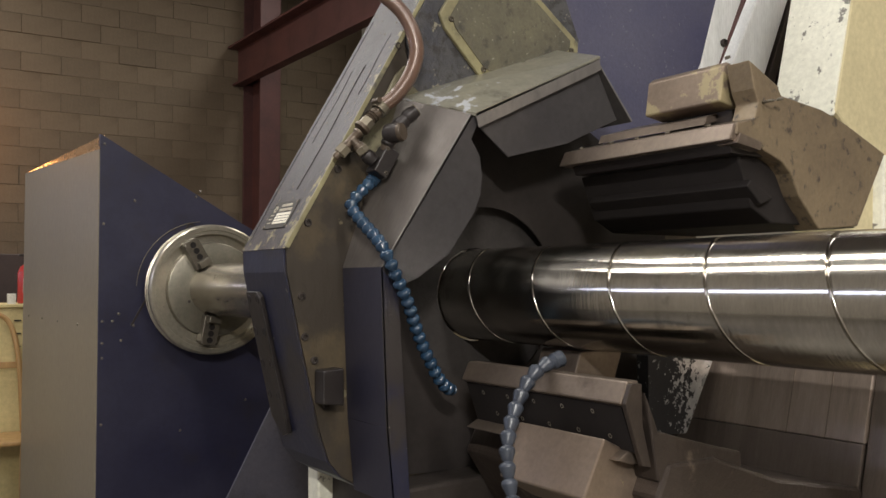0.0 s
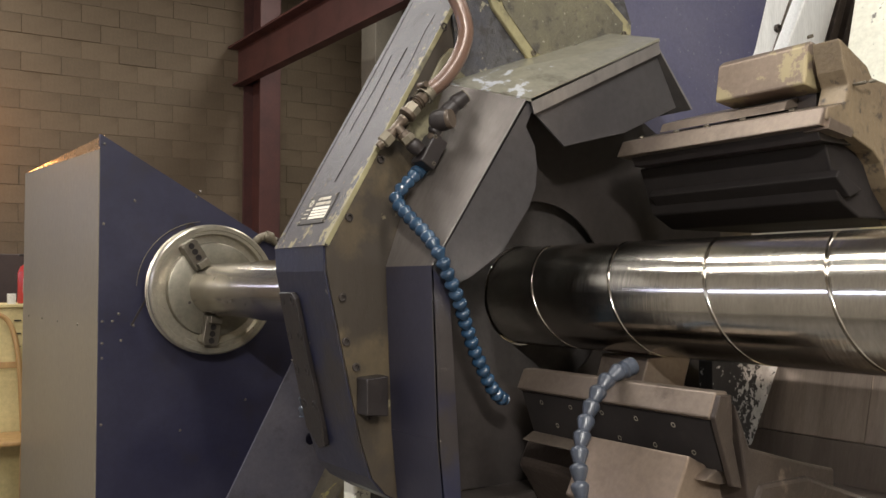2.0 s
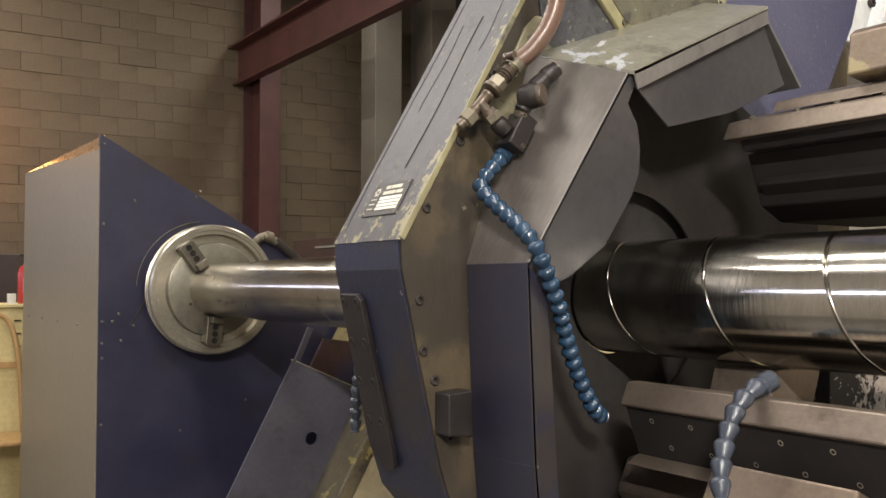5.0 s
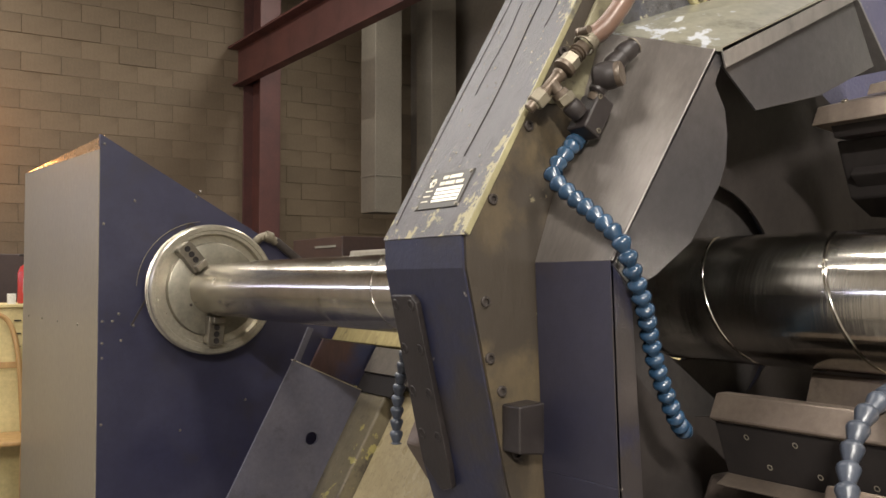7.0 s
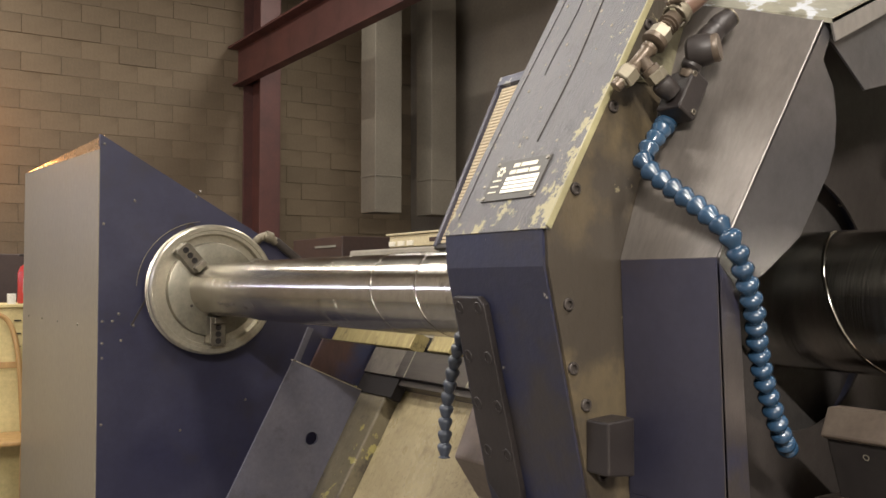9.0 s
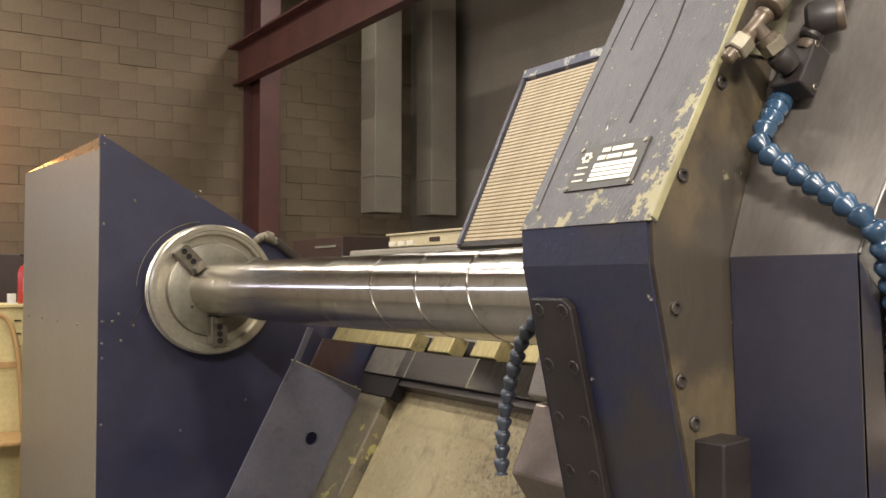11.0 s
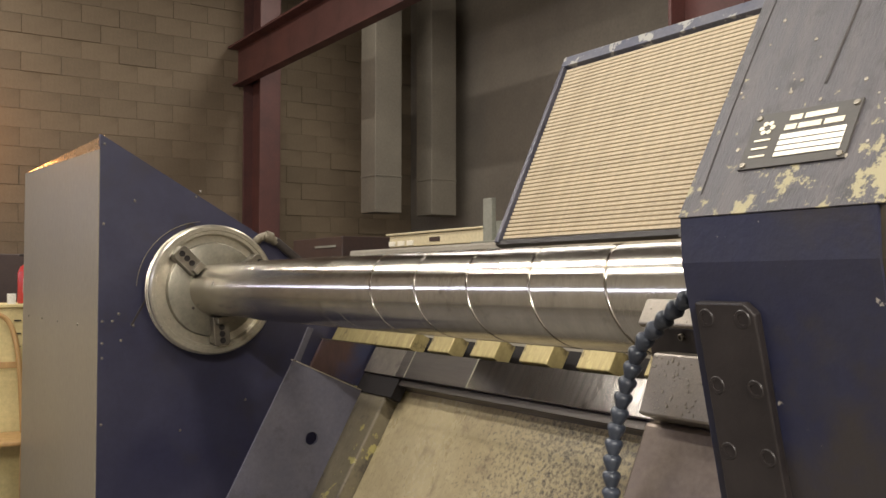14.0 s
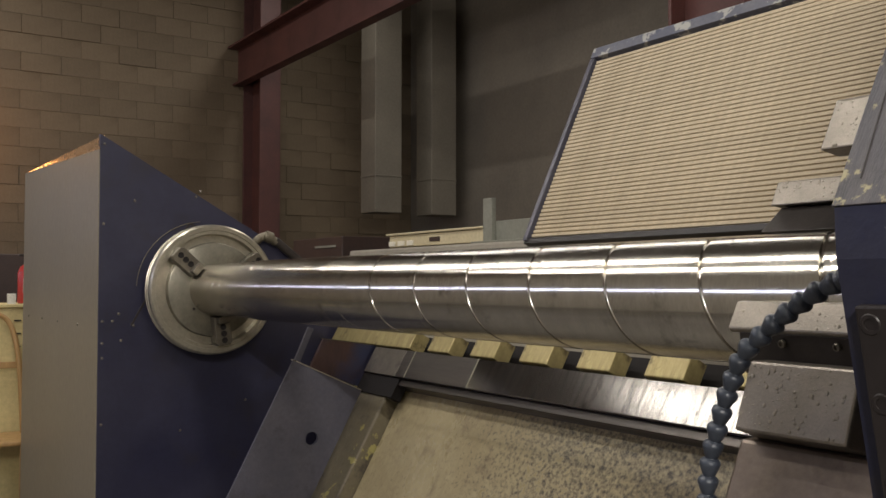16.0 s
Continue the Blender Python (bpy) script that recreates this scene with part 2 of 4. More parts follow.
# Guard sheet in a shaded tone for the flanges of the dark opening.
SHEET_SHADED = mat("oil_darkened_guard_sheet", (0.062, 0.058, 0.060), (0.038, 0.036, 0.038), 0.36, 0.35, 4, 60, 0.1)
SLIDE_NAVY = mat("dull_slide_navy", (0.050, 0.050, 0.098), (0.075, 0.073, 0.115), 0.5, 0.0, 3, 120, 0.35, wear=((0.16, 0.16, 0.18), 0.645, 70, 0.5, 0.2))
SADDLE = mat("brown_streaked_saddle_steel", (0.37, 0.30, 0.25), (0.23, 0.185, 0.155), 0.40, 0.6, 3, 60, 0.08, stretch=(9, 1, 1))
# Navy made paler: haze and reflection on the splash plate are in the colour.
NAVY_GREY = mat("greyed_navy_plate", (0.065, 0.064, 0.088), (0.10, 0.095, 0.115), 0.42, 0.1, 3, 60, 0.1, stain=((0.05, 0.046, 0.055), 0.55, 5))
# Saddle steel again, with the shade below the plate put into its tones.
SADDLE_SHADED = mat("oil_dark_saddle_steel", (0.17, 0.138, 0.118), (0.115, 0.092, 0.078), 0.36, 0.5, 3, 60, 0.08, stretch=(9, 1, 1))
SPLOTCH = mat("chip_covered_plate", (0.60, 0.60, 0.58), (0.30, 0.30, 0.29), 0.32, 0.5, 9, 60, 0.4, wear=((0.013, 0.012, 0.012), 0.60, 62, 0.6, 0), bias=(((0, -1, 0), -0.49, 0.13, 0.25),))
REDBLUE = mat("heat_tinted_plate", (0.125, 0.072, 0.060), (0.085, 0.056, 0.056), 0.33, 0.5, 6, 60, 0.1, stretch=(1, 1, 0.3),
              wear=((0.055, 0.065, 0.13), 0.50, 5, 0.33, 0.5, 0.30), bias=(((0, 1, 0), 0.40, 0.20, 0.30),))


# Low gloss keeps the blacks and the painted shade dark.
for m in (BLACK_AND_SHADE, OIL_SHADE, INNER_SHADE, DARK):
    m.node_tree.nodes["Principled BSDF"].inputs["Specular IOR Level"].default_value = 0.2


def turned_steel():
    """Bright turned bar: fine feed marks round the axis and dull oil smears."""
    m = mat("turned_bar_steel", (0.64, 0.61, 0.545), (0.52, 0.495, 0.44), 0.165, 1.0, 7, 90, 0.0, stretch=(3, 0.7, 0.7), rr=0.09,
            stain=((0.32, 0.30, 0.26), 0.60, 14))
    nt = m.node_tree
    n, ln = nt.nodes, nt.links
    tc = n.new("ShaderNodeTexCoord")
    mp = n.new("ShaderNodeMapping")
    mp.inputs["Scale"].default_value = (1, 0.02, 0.02)
    ln.new(tc.outputs["Object"], mp.inputs["Vector"])
    q = n.new("ShaderNodeTexNoise")
    q.inputs["Scale"].default_value, q.inputs["Detail"].default_value = 180, 3
    ln.new(mp.outputs[0], q.inputs["Vector"])
    bp = n.new("ShaderNodeBump")
    bp.inputs["Strength"].default_value, bp.inputs["Distance"].default_value = 0.30, 0.0012
    ln.new(q.outputs["Fac"], bp.inputs["Height"])
    ln.new(bp.outputs[0], n["Principled BSDF"].inputs["Normal"])
    return lay_round(m)


def lay_round(m):
    """Feed marks run round the bar: gloss spreads along its axis, and stays sharp round it."""
    b = m.node_tree.nodes["Principled BSDF"]
    t = m.node_tree.nodes.new("ShaderNodeTangent")
    t.direction_type, t.axis = "RADIAL", "X"
    m.node_tree.links.new(t.outputs[0], b.inputs["Tangent"])
    b.inputs["Anisotropic"].default_value, b.inputs["Anisotropic Rotation"].default_value = 0.80, 0.25
    return m


DROP = mat("coolant_bead", (0.30, 0.27, 0.22), (0.24, 0.21, 0.17), 0.08, 0.0, 5, 60, 0.0, rr=0.02)
BAR_SATIN = lay_round(mat("satin_bar_steel", (0.62, 0.58, 0.50), (0.50, 0.465, 0.40), 0.185, 1.0, 8, 90, 0.05, stretch=(0.6, 1, 1), stain=((0.25, 0.225, 0.18), 0.62, 18)))
BAR = turned_steel()
GROOVE = mat("oil_filled_groove_steel", (0.60, 0.57, 0.51), (0.44, 0.415, 0.365), 0.13, 1.0, 30, 120, 0.05, rr=0.05)
BAR_DULL = lay_round(mat("dull_bar_steel", (0.56, 0.515, 0.42), (0.43, 0.39, 0.32), 0.22, 0.95, 9, 90, 0.05, stretch=(0.6, 1, 1), stain=((0.17, 0.15, 0.115), 0.60, 16)))


# ---- mesh helpers ----
def part(name, bm, material, parent=None, label="", smooth=False):
    me = bpy.data.meshes.new(name)
    bmesh.ops.recalc_face_normals(bm, faces=bm.faces)
    if smooth:
        for f in bm.faces:
            f.smooth = True
    bm.to_mesh(me)
    bm.free()
    me.materials.append(material)
    ob = new(name, me)
    if smooth:
        me.set_sharp_from_angle(angle=radians(35))
    if parent is not None:
        ob.parent = parent
    if label:
        ob["label"] = label
    return ob


def again(ob, m, parent=None, name=None):
    """Another object on the same mesh."""
    o = new(name or ob.name.split(".")[0], ob.data)
    o.parent = parent if parent is not None else ob.parent
    o.matrix_basis = m
    return o


def bevelled(bm, w, seg=2):
    if w:
        es = [e for e in bm.edges if len(e.link_faces) == 2 and e.calc_face_angle(0) > radians(25)]
        bmesh.ops.bevel(bm, geom=es, offset=w, segments=seg, affect="EDGES", profile=0.5, clamp_overlap=True)
    return bm


def prism(poly, x0, x1, bev=0.003):
    """A (y, z) outline drawn out along x."""
    bm = bmesh.new()
    a = [bm.verts.new((x0, y, z)) for y, z in poly]
    b = [bm.verts.new((x1, y, z)) for y, z in poly]
    bm.faces.new(a)
    bm.faces.new(b[::-1])
    for i in range(len(poly)):
        j = (i + 1) % len(poly)
        bm.faces.new((a[i], b[i], b[j], a[j]))
    bmesh.ops.recalc_face_normals(bm, faces=bm.faces)
    return bevelled(bm, bev)


def polyxz(poly, y0, y1):
    """An (x, z) outline drawn out along y."""
    bm = bmesh.new()
    a = [bm.verts.new((x, y0, z)) for x, z in poly]
    b = [bm.verts.new((x, y1, z)) for x, z in poly]
    bm.faces.new(a)
    bm.faces.new(b[::-1])
    for i in range(len(poly)):
        j = (i + 1) % len(poly)
        bm.faces.new((a[i], b[i], b[j], a[j]))
    return bm


def holed(poly, cy, cz, rad, x0, x1, seg=48):
    """Like prism, with a round hole through it."""
    bm = bmesh.new()
    ring = [(cy + rad * math.cos(2 * math.pi * i / seg), cz + rad * math.sin(2 * math.pi * i / seg)) for i in range(seg)]
    for x in (x0, x1):
        es = []
        for loop in (poly, ring):
            vs = [bm.verts.new((x, y, z)) for y, z in loop]
            es += [bm.edges.new((vs[i], vs[(i + 1) % len(vs)])) for i in range(len(vs))]
        bmesh.ops.triangle_fill(bm, edges=es, use_beauty=True, use_dissolve=False)
    bm.verts.ensure_lookup_table()
    k = len(poly) + seg
    for start, cnt in ((0, len(poly)), (len(poly), seg)):
        for i in range(cnt):
            j = (i + 1) % cnt
            bm.faces.new((bm.verts[start + i], bm.verts[start + j], bm.verts[k + start + j], bm.verts[k + start + i]))
    return bm


def box(x0, x1, y0, y1, z0, z1, bev=0.003, m=None):
    bm = prism([(y0, z0), (y1, z0), (y1, z1), (y0, z1)], x0, x1, bev)
    if m is not None:
        bmesh.ops.transform(bm, matrix=m, verts=bm.verts)
    return bm


def add(bm, other):
    me = bpy.data.meshes.new("tmp")
    other.to_mesh(me)
    other.free()
    bm.from_mesh(me)
    bpy.data.meshes.remove(me)
    return bm


def lathe(profile, seg=64, axis="x"):
    """(along, radius) turned round an axis; ends closed where the radius is 0."""
    bm = bmesh.new()
    rings = []
    for a, r in profile:
        if r == 0:
            rings.append([bm.verts.new((a, 0, 0))])
        else:
            rings.append([bm.verts.new((a, r * math.cos(2 * math.pi * i / seg), r * math.sin(2 * math.pi * i / seg))) for i in range(seg)])
    for p, q in zip(rings, rings[1:]):
        for i in range(seg):
            j = (i + 1) % seg
            if len(p) == 1:
                bm.faces.new((p[0], q[i], q[j]))
            elif len(q) == 1:
                bm.faces.new((p[i], p[j], q[0]))
            else:
                bm.faces.new((p[i], p[j], q[j], q[i]))
    if axis == "z":
        bmesh.ops.transform(bm, matrix=Matrix.Rotation(radians(-90), 4, "Y"), verts=bm.verts)
    return bm


def aimed(a, b):
    """The pose at a whose x axis points to b."""
    v = Vector(b) - Vector(a)
    return Matrix.Translation(a) @ v.to_track_quat("X", "Z").to_matrix().to_4x4()


def spline(pts, step):
    """Even steps along a smooth curve through the points."""
    p = [Vector(q) for q in pts]
    p = [p[0] * 2 - p[1]] + p + [p[-1] * 2 - p[-2]]
    fine = []
    for i in range(1, len(p) - 2):
        for k in range(24):
            t = k / 24
            a, b, c, d = p[i - 1], p[i], p[i + 1], p[i + 2]
            fine.append(0.5 * (2 * b + (c - a) * t + (2 * a - 5 * b + 4 * c - d) * t * t + (3 * b - a - 3 * c + d) * t ** 3))
    fine.append(p[-2])
    out, left = [fine[0]], step
    for a, b in zip(fine, fine[1:]):
        while (b - a).length >= left:
            a = a + (b - a).normalized() * left
            out.append(a)
            left = step
        left -= (b - a).length
    return out


def hose(pts, rad, seg=14, step=0.012):
    c = spline(pts, step)
    bm = bmesh.new()
    rings = []
    for i, p in enumerate(c):
        d = (c[min(i + 1, len(c) - 1)] - c[max(i - 1, 0)]).normalized()
        s = d.cross(Vector((0.3, 0.9, 0.1))).normalized()
        w = d.cross(s)
        rings.append([bm.verts.new(p + (s * math.cos(2 * math.pi * k / seg) + w * math.sin(2 * math.pi * k / seg)) * rad) for k in range(seg)])
    for p, q in zip(rings, rings[1:]):
        for k in range(seg):
            bm.faces.new((p[k], p[(k + 1) % seg], q[(k + 1) % seg], q[k]))
    bm.faces.new(rings[0])
    bm.faces.new(rings[-1][::-1])
    return bm


def bolt(parent, at, towards, rad=0.011, material=None, name="cap_screw"):
    """A socket-head screw: head with a hexagon socket sunk in it."""
    key = "socket%.4f" % rad
    if key not in BOLTS:
        h = rad * 0.9
        bm = lathe([(0, 0), (0, rad), (h * 0.85, rad), (h, rad * 0.88), (h, rad * 0.56), (h * 0.45, rad * 0.5), (h * 0.45, 0)], 18)
        BOLTS[key] = part(name, bm, material or JAW, parent, "", True)
        ob = BOLTS[key]
    else:
        ob = again(BOLTS[key], Matrix(), parent, name)
    ob.matrix_basis = aimed(at, Vector(at) + Vector(towards))
    return ob


BOLTS = {}


def thing(name, label, category, group="", kind=""):
    return tagged(new(name), label, category, group, kind)


# ---- setting ----
def build_setting():
    tagged(part("floor", box(-6.9, 9, -3.3, 5.2, -0.2, 0, 0), CONCRETE), "oil-darkened concrete workshop floor", "floor", kind="structure")
    # Out of view: the ceiling is light enough to return fill light.
    tagged(part("ceiling", box(-6.9, 9, -3.3, 5.2, 6.5, 6.7, 0), FILL_CEILING), "unseen grey ceiling over the hall, added to bounce light", "ceiling", kind="structure")
    tagged(part("wall_rear", box(-6.7, 9, 5.0, 5.2, 0, 6.5, 0), PLASTER), "dim brown-grey painted wall behind the lathe", "wall", kind="structure")
    # The unseen front and near walls are made pale to raise the fill.
    FILL_WALL = mat("pale_hall_wall", (0.50, 0.47, 0.43), (0.44, 0.41, 0.38), 0.8, 0, 0.8, 30, 0.2)
    tagged(part("wall_front_upper", box(-6.7, 9, -3.3, -3.1, 2.26, 6.5, 0), FILL_WALL), "unseen pale wall above a strip window, added to bounce light", "wall", kind="structure")
    tagged(part("window_1", box(-6.5, 2.1, -3.22, -3.2, 2.06, 2.26, 0), WHITE), "long strip window of frosted glass", "window", kind="structure")
    tagged(part("wall_front", box(-6.7, 9, -3.3, -3.1, 0, 2.06, 0), FILL_WALL), "unseen pale wall of the hall, added to bounce light", "wall", kind="structure")
    tagged(part("wall_near", box(9, 9.2, -3.1, 5.0, 0, 6.5, 0), FILL_WALL), "unseen pale end wall of the hall, added to bounce light", "wall", kind="structure")
    w = tagged(part("wall_end", box(-6.95, -6.7035, -3.3, 5.0, 0, 6.5, 0), MORTAR), "painted concrete block end wall with worn joints", "wall", kind="structure")
    # red steel frame
    for x in (-6.42, 0.33):
        c = thing("steel_column", "red oxide painted steel column of the hall frame", "column", "hall columns")
        part("flange", box(x - 0.27, x - 0.245, 2.66, 2.91, 0, 6.5, 0.004), RED_STEEL, c)
        part("flange", box(x + 0.245, x + 0.27, 2.66, 2.91, 0, 6.5, 0.004), RED_STEEL, c)
        part("web", box(x - 0.245, x + 0.245, 2.775, 2.795, 0, 6.5, 0), RED_STEEL, c)
    b = thing("steel_beam", "red oxide painted steel beam on the columns", "beam")
    part("web", box(-6.70, 9, 2.60, 2.62, 3.73, 4.14, 0.002), RED_STEEL, b)
    part("top_flange", box(-6.70, 9, 2.47, 2.75, 4.14, 4.165, 0.002), RED_STEEL, b)
    part("bottom_flange", box(-6.70, 9, 2.53, 2.655, 3.705, 3.73, 0.002), RED_STEEL, b)
    for y in (3.69, 4.44):
        du = thing("air_duct", "grey painted square duct ending above the floor", "duct", "wall ducts")
        part("shaft", box(-5.64, -5.30, y, y + 0.345, 2.17, 2.585, 0.006), DUCT, du)
        part("upper_length", box(-5.64, -5.30, y, y + 0.345, 2.588, 6.5, 0.006), DUCT, du)
        part("flange", box(-5.646, -5.294, y - 0.006, y + 0.351, 2.578, 2.594, 0.002), DUCT, du)
    return w


# ---- headstock ----
def build_headstock():
    cab = thing("headstock_cabinet", "navy and grey sheet-metal headstock cabinet with sloping top", "machine cabinet")
    # end face towards the work: a sloping-topped navy plate
    part("end_panel", holed([(-0.442, 0.0), (1.05, 0.0), (1.05, 1.16), (0.291, 1.572), (-0.442, 1.99)], 0.0, AXIS, 0.235, -0.165, -0.14), NAVY_CAB, cab, "navy sheet panel with rivets")
    part("front_panel", polyxz([(-1.95, 0.0), (-0.143, 0.0), (-0.143, 1.926), (-1.95, 2.003)], -0.446, -0.425), GREY_CAB, cab, "grey painted front panel")
    bm = bmesh.new()
    vs = [bm.verts.new(p) for p in ((-0.143, -0.446, 1.927), (-0.143, -0.425, 1.988), (-1.95, -0.425, 2.016), (-1.95, -0.446, 2.004), (-0.143, -0.40, 1.927), (-1.95, -0.40, 2.0))]
    for q in ((0, 1, 2, 3), (1, 4, 5, 2), (0, 4, 1), (3, 2, 5), (0, 3, 5, 4)):
        bm.faces.new([vs[k] for k in q])
    part("lid_edge", bm, COPPERY, cab, "bare lid edge catching lamp light, orange glow put into its colour")
    part("roof", prism([(-0.425, 1.977), (0.291, 1.566), (1.045, 1.154), (1.045, 1.13), (-0.425, 1.95)], -1.95, -0.166, 0), NAVY_CAB, cab)
    part("back_panel", box(-1.95, -1.93, -0.425, 1.05, 0, 1.15, 0), NAVY_CAB, cab)
    rv = lathe([(0, 0), (0, 0.006), (0.003, 0.005), (0.0045, 0)], 10)
    first = part("rivet", rv, JAW, cab)
    first.matrix_basis = pose(-0.14, -0.425, 1.95)
    for y, z in ((-0.425, 1.62), (-0.425, 1.22), (-0.385, 1.22), (-0.425, 1.13), (-0.425, 1.07), (-0.425, 0.80), (-0.30, 1.72), (-0.17, 1.33),
                 (-0.04, 1.75), (-0.02, 1.775), (-0.1, 0.75), (0.19, 0.86), (-0.36, 1.25), (-0.30, 1.20), (-0.35, 1.14)):
        again(first, pose(-0.14, y, z), cab)
    for x in (-1.75, -1.35, -0.95, -0.5):
        again(first, pose(x, -0.446, 1.195, 0, 0, -90), cab)
    # access hatch lines beside the chuck
    part("hatch_seam", box(-0.140, -0.1375, -0.004, 0.004, 0, 0.50, 0, Matrix.Translation((0, -0.31, 1.20)) @ Matrix.Rotation(radians(-29), 4, "X")), DARK, cab)
    part("hatch_seam", box(-0.140, -0.1375, -0.004, 0.004, 0, 0.14, 0, Matrix.Translation((0, -0.07, 1.635)) @ Matrix.Rotation(radians(-115), 4, "X")), DARK, cab)

    nose = thing("spindle_guard_ring", "thin bright wire ring round the spindle nose", "guard ring")
    ring = [(-0.128, 0.293 * math.cos(radians(a)), 0.293 * math.sin(radians(a))) for a in range(95, 182, 6)]
    part("hoop", hose(ring, 0.0014, 8), STEEL_FIT, nose, "", True)
    nose.location = (0, 0, AXIS)

    arm = thing("coolant_pipe_elbow", "dirty steel pipe elbow beside the chuck", "pipe fitting")
    part("elbow", hose([(-0.14, 0.20, 1.52), (-0.10, 0.235, 1.575), (-0.10, 0.275, 1.583), (-0.10, 0.32, 1.555)], 0.019), STEEL_FIT, arm, "", True)
    part("pipe", hose([(-0.10, 0.31, 1.568), (-0.10, 0.36, 1.53), (-0.10, 0.50, 1.42)], 0.019), DARK, arm, "", True)
    part("collar", lathe([(0, 0), (0, 0.024), (0.006, 0.026), (0.029, 0.026), (0.035, 0.024), (0.035, 0)], 16), STEEL_FIT, arm).matrix_basis = aimed((-0.10, 0.262, 1.588), (-0.10, 0.30, 1.575))


def build_chuck():
    ch = thing("lathe_chuck", "brushed steel three-jaw chuck with stepped face", "chuck")
    ch.location = (0, 0, AXIS)
    part("body", lathe([(-0.139, 0.0), (-0.139, 0.225), (-0.075, 0.225), (-0.075, 0.272), (-0.062, 0.276), (-0.060, 0.270), (-0.055, 0.270), (-0.053, 0.2755), (-0.036, 0.2755), (-0.034, 0.270), (-0.029, 0.270), (-0.027, 0.2745), (-0.008, 0.273), (0.0, 0.266),
                        (0.0, 0.250), (-0.005, 0.248), (-0.005, 0.234), (-0.034, 0.230), (-0.034, 0.20)], 96), CHUCK, ch, "turned steel rim", True)
    part("face", lathe([(-0.034, 0.20), (-0.008, 0.196), (-0.006, 0.192), (-0.006, 0.0)], 96), CHUCK_FACE, ch, "oil-marked face plate", True)
    for k in range(3):
        a = (31, 170, 288)[k]
        R = Matrix.Rotation(radians(a), 4, "X")
        bm = prism([(-0.034, 0.113), (0.034, 0.113), (0.034, 0.222), (0.024, 0.236), (-0.024, 0.236), (-0.034, 0.222)], -0.030, 0.040, 0.003)
        bmesh.ops.transform(bm, matrix=R, verts=bm.verts)
        j = part("jaw", bm, JAW, ch, "bolted clamping jaw")
        bm = prism([(-0.026, 0.1135), (0.026, 0.1135), (0.026, 0.142), (-0.026, 0.142)], 0.040, 0.075, 0.003)
        bmesh.ops.transform(bm, matrix=R, verts=bm.verts)
        part("jaw_step", bm, JAW, j)
        for rr in (0.158, 0.186, 0.214):
            o = part("jaw_hole", lathe([(0.0, 0.0), (0.0, 0.0115), (0.002, 0.0125), (0.003, 0.0125), (0.003, 0.0110), (0.0012, 0.0)], 18), BLACK_AND_SHADE, j)
            o.matrix_basis = aimed(R @ Vector((0.0405, 0.0, rr)), R @ Vector((0.1, 0.0, rr)))
    h = part("face_screw", lathe([(0, 0), (0, 0.006), (0.003, 0.006), (0.003, 0)], 12), DARK, ch)
    h.matrix_basis = pose(-0.005, -0.11, -0.05)
    return ch


PITCH = 0.2335         # lead of the spiral groove


def helical_shank(R, seg=96, x_from=1.47, x_to=6.5, groove_from=1.33):
    """A turned length whose surface is one wound strip, a round-bottomed groove in its middle."""
    half = 0.0046
    across = [(0.0, R)]
    for k in range(9):
        a = math.pi * k / 8
        across.append((PITCH / 2 - half * math.cos(a), R - 0.0060 * math.sin(a)))
    n = len(across)
    turns = int((x_to - x_from) / PITCH) + 2
    start = 2.4990 - PITCH / 2 + PITCH * 15.5 / 360         # strip origin at the front of the bar
    while start > x_from - PITCH:
        start -= PITCH
    verts, faces = [], []
    steps = turns * seg
    for i in range(steps + 1):
        phi = 2 * math.pi * i / seg
        base = start + PITCH * i / seg
        for w, r in across:
            x = base + w
            deep = min(max((x - groove_from) / 0.03, 0.0), 1.0)
            rr = R - (R - r) * deep
            verts.append((x, -rr * math.cos(phi), -rr * math.sin(phi)))
    for i in range(steps):
        for k in range(n):
            a, b = (i * n + k, (i + 1) * n + k)
            if k + 1 < n:
                c, d = b + 1, a + 1
            else:                                           # on to the next turn of the strip
                if i + seg + 1 > steps:
                    continue
                c, d = (i + 1 + seg) * n, (i + seg) * n
            faces.append((a, b, c, d))
    me = bpy.data.meshes.new("strip")
    me.from_pydata(verts, [], faces)
    bm = bmesh.new()
    bm.from_mesh(me)
    bpy.data.meshes.remove(me)
    return bm


def build_bar():
    bar = thing("turned_bar", "long bright turned steel bar with a spiral groove", "workpiece")
    bar.location = (0, 0, AXIS)
    R = 0.112
    prof = [(-0.005, 0), (-0.005, 0.108), (0.52, 0.108), (0.522, R)]
    part("clamped_end", lathe(prof + [(0.66, R), (0.66, 0)], 96), BAR_DULL, bar, "duller clamped end of the bar", True)
    part("rough_length", lathe([(0.66, 0), (0.66, R), (1.24, R), (1.2405, R - 0.0004), (1.478, R - 0.0004), (1.478, 0)], 96), BAR_SATIN, bar, "satin ungrooved length", True)
    sh = part("shank", helical_shank(R), BAR, bar, "turned length with one long spiral groove", True)
    sh.data.materials.append(GROOVE)
    for f in sh.data.polygons:
        deep = [math.hypot(sh.data.vertices[v].co.y, sh.data.vertices[v].co.z) for v in f.vertices]
        if min(deep) < R - 0.0008:
            f.material_index = 1
    # hand-marked strokes on the duller end
    for k, (x, a) in enumerate(((0.33, 197), (0.40, 200), (0.46, 196), (0.60, 199), (0.68, 195))):
        bm = bmesh.new()
        vs = []
        for i in range(13):
            t = 2 * math.pi * i / 12
            aa = radians(a + 6 * math.sin(t) * (0.6 + 0.2 * k % 2))
            xx = x + 0.016 * math.cos(t * (1 if k % 2 else 0.6))
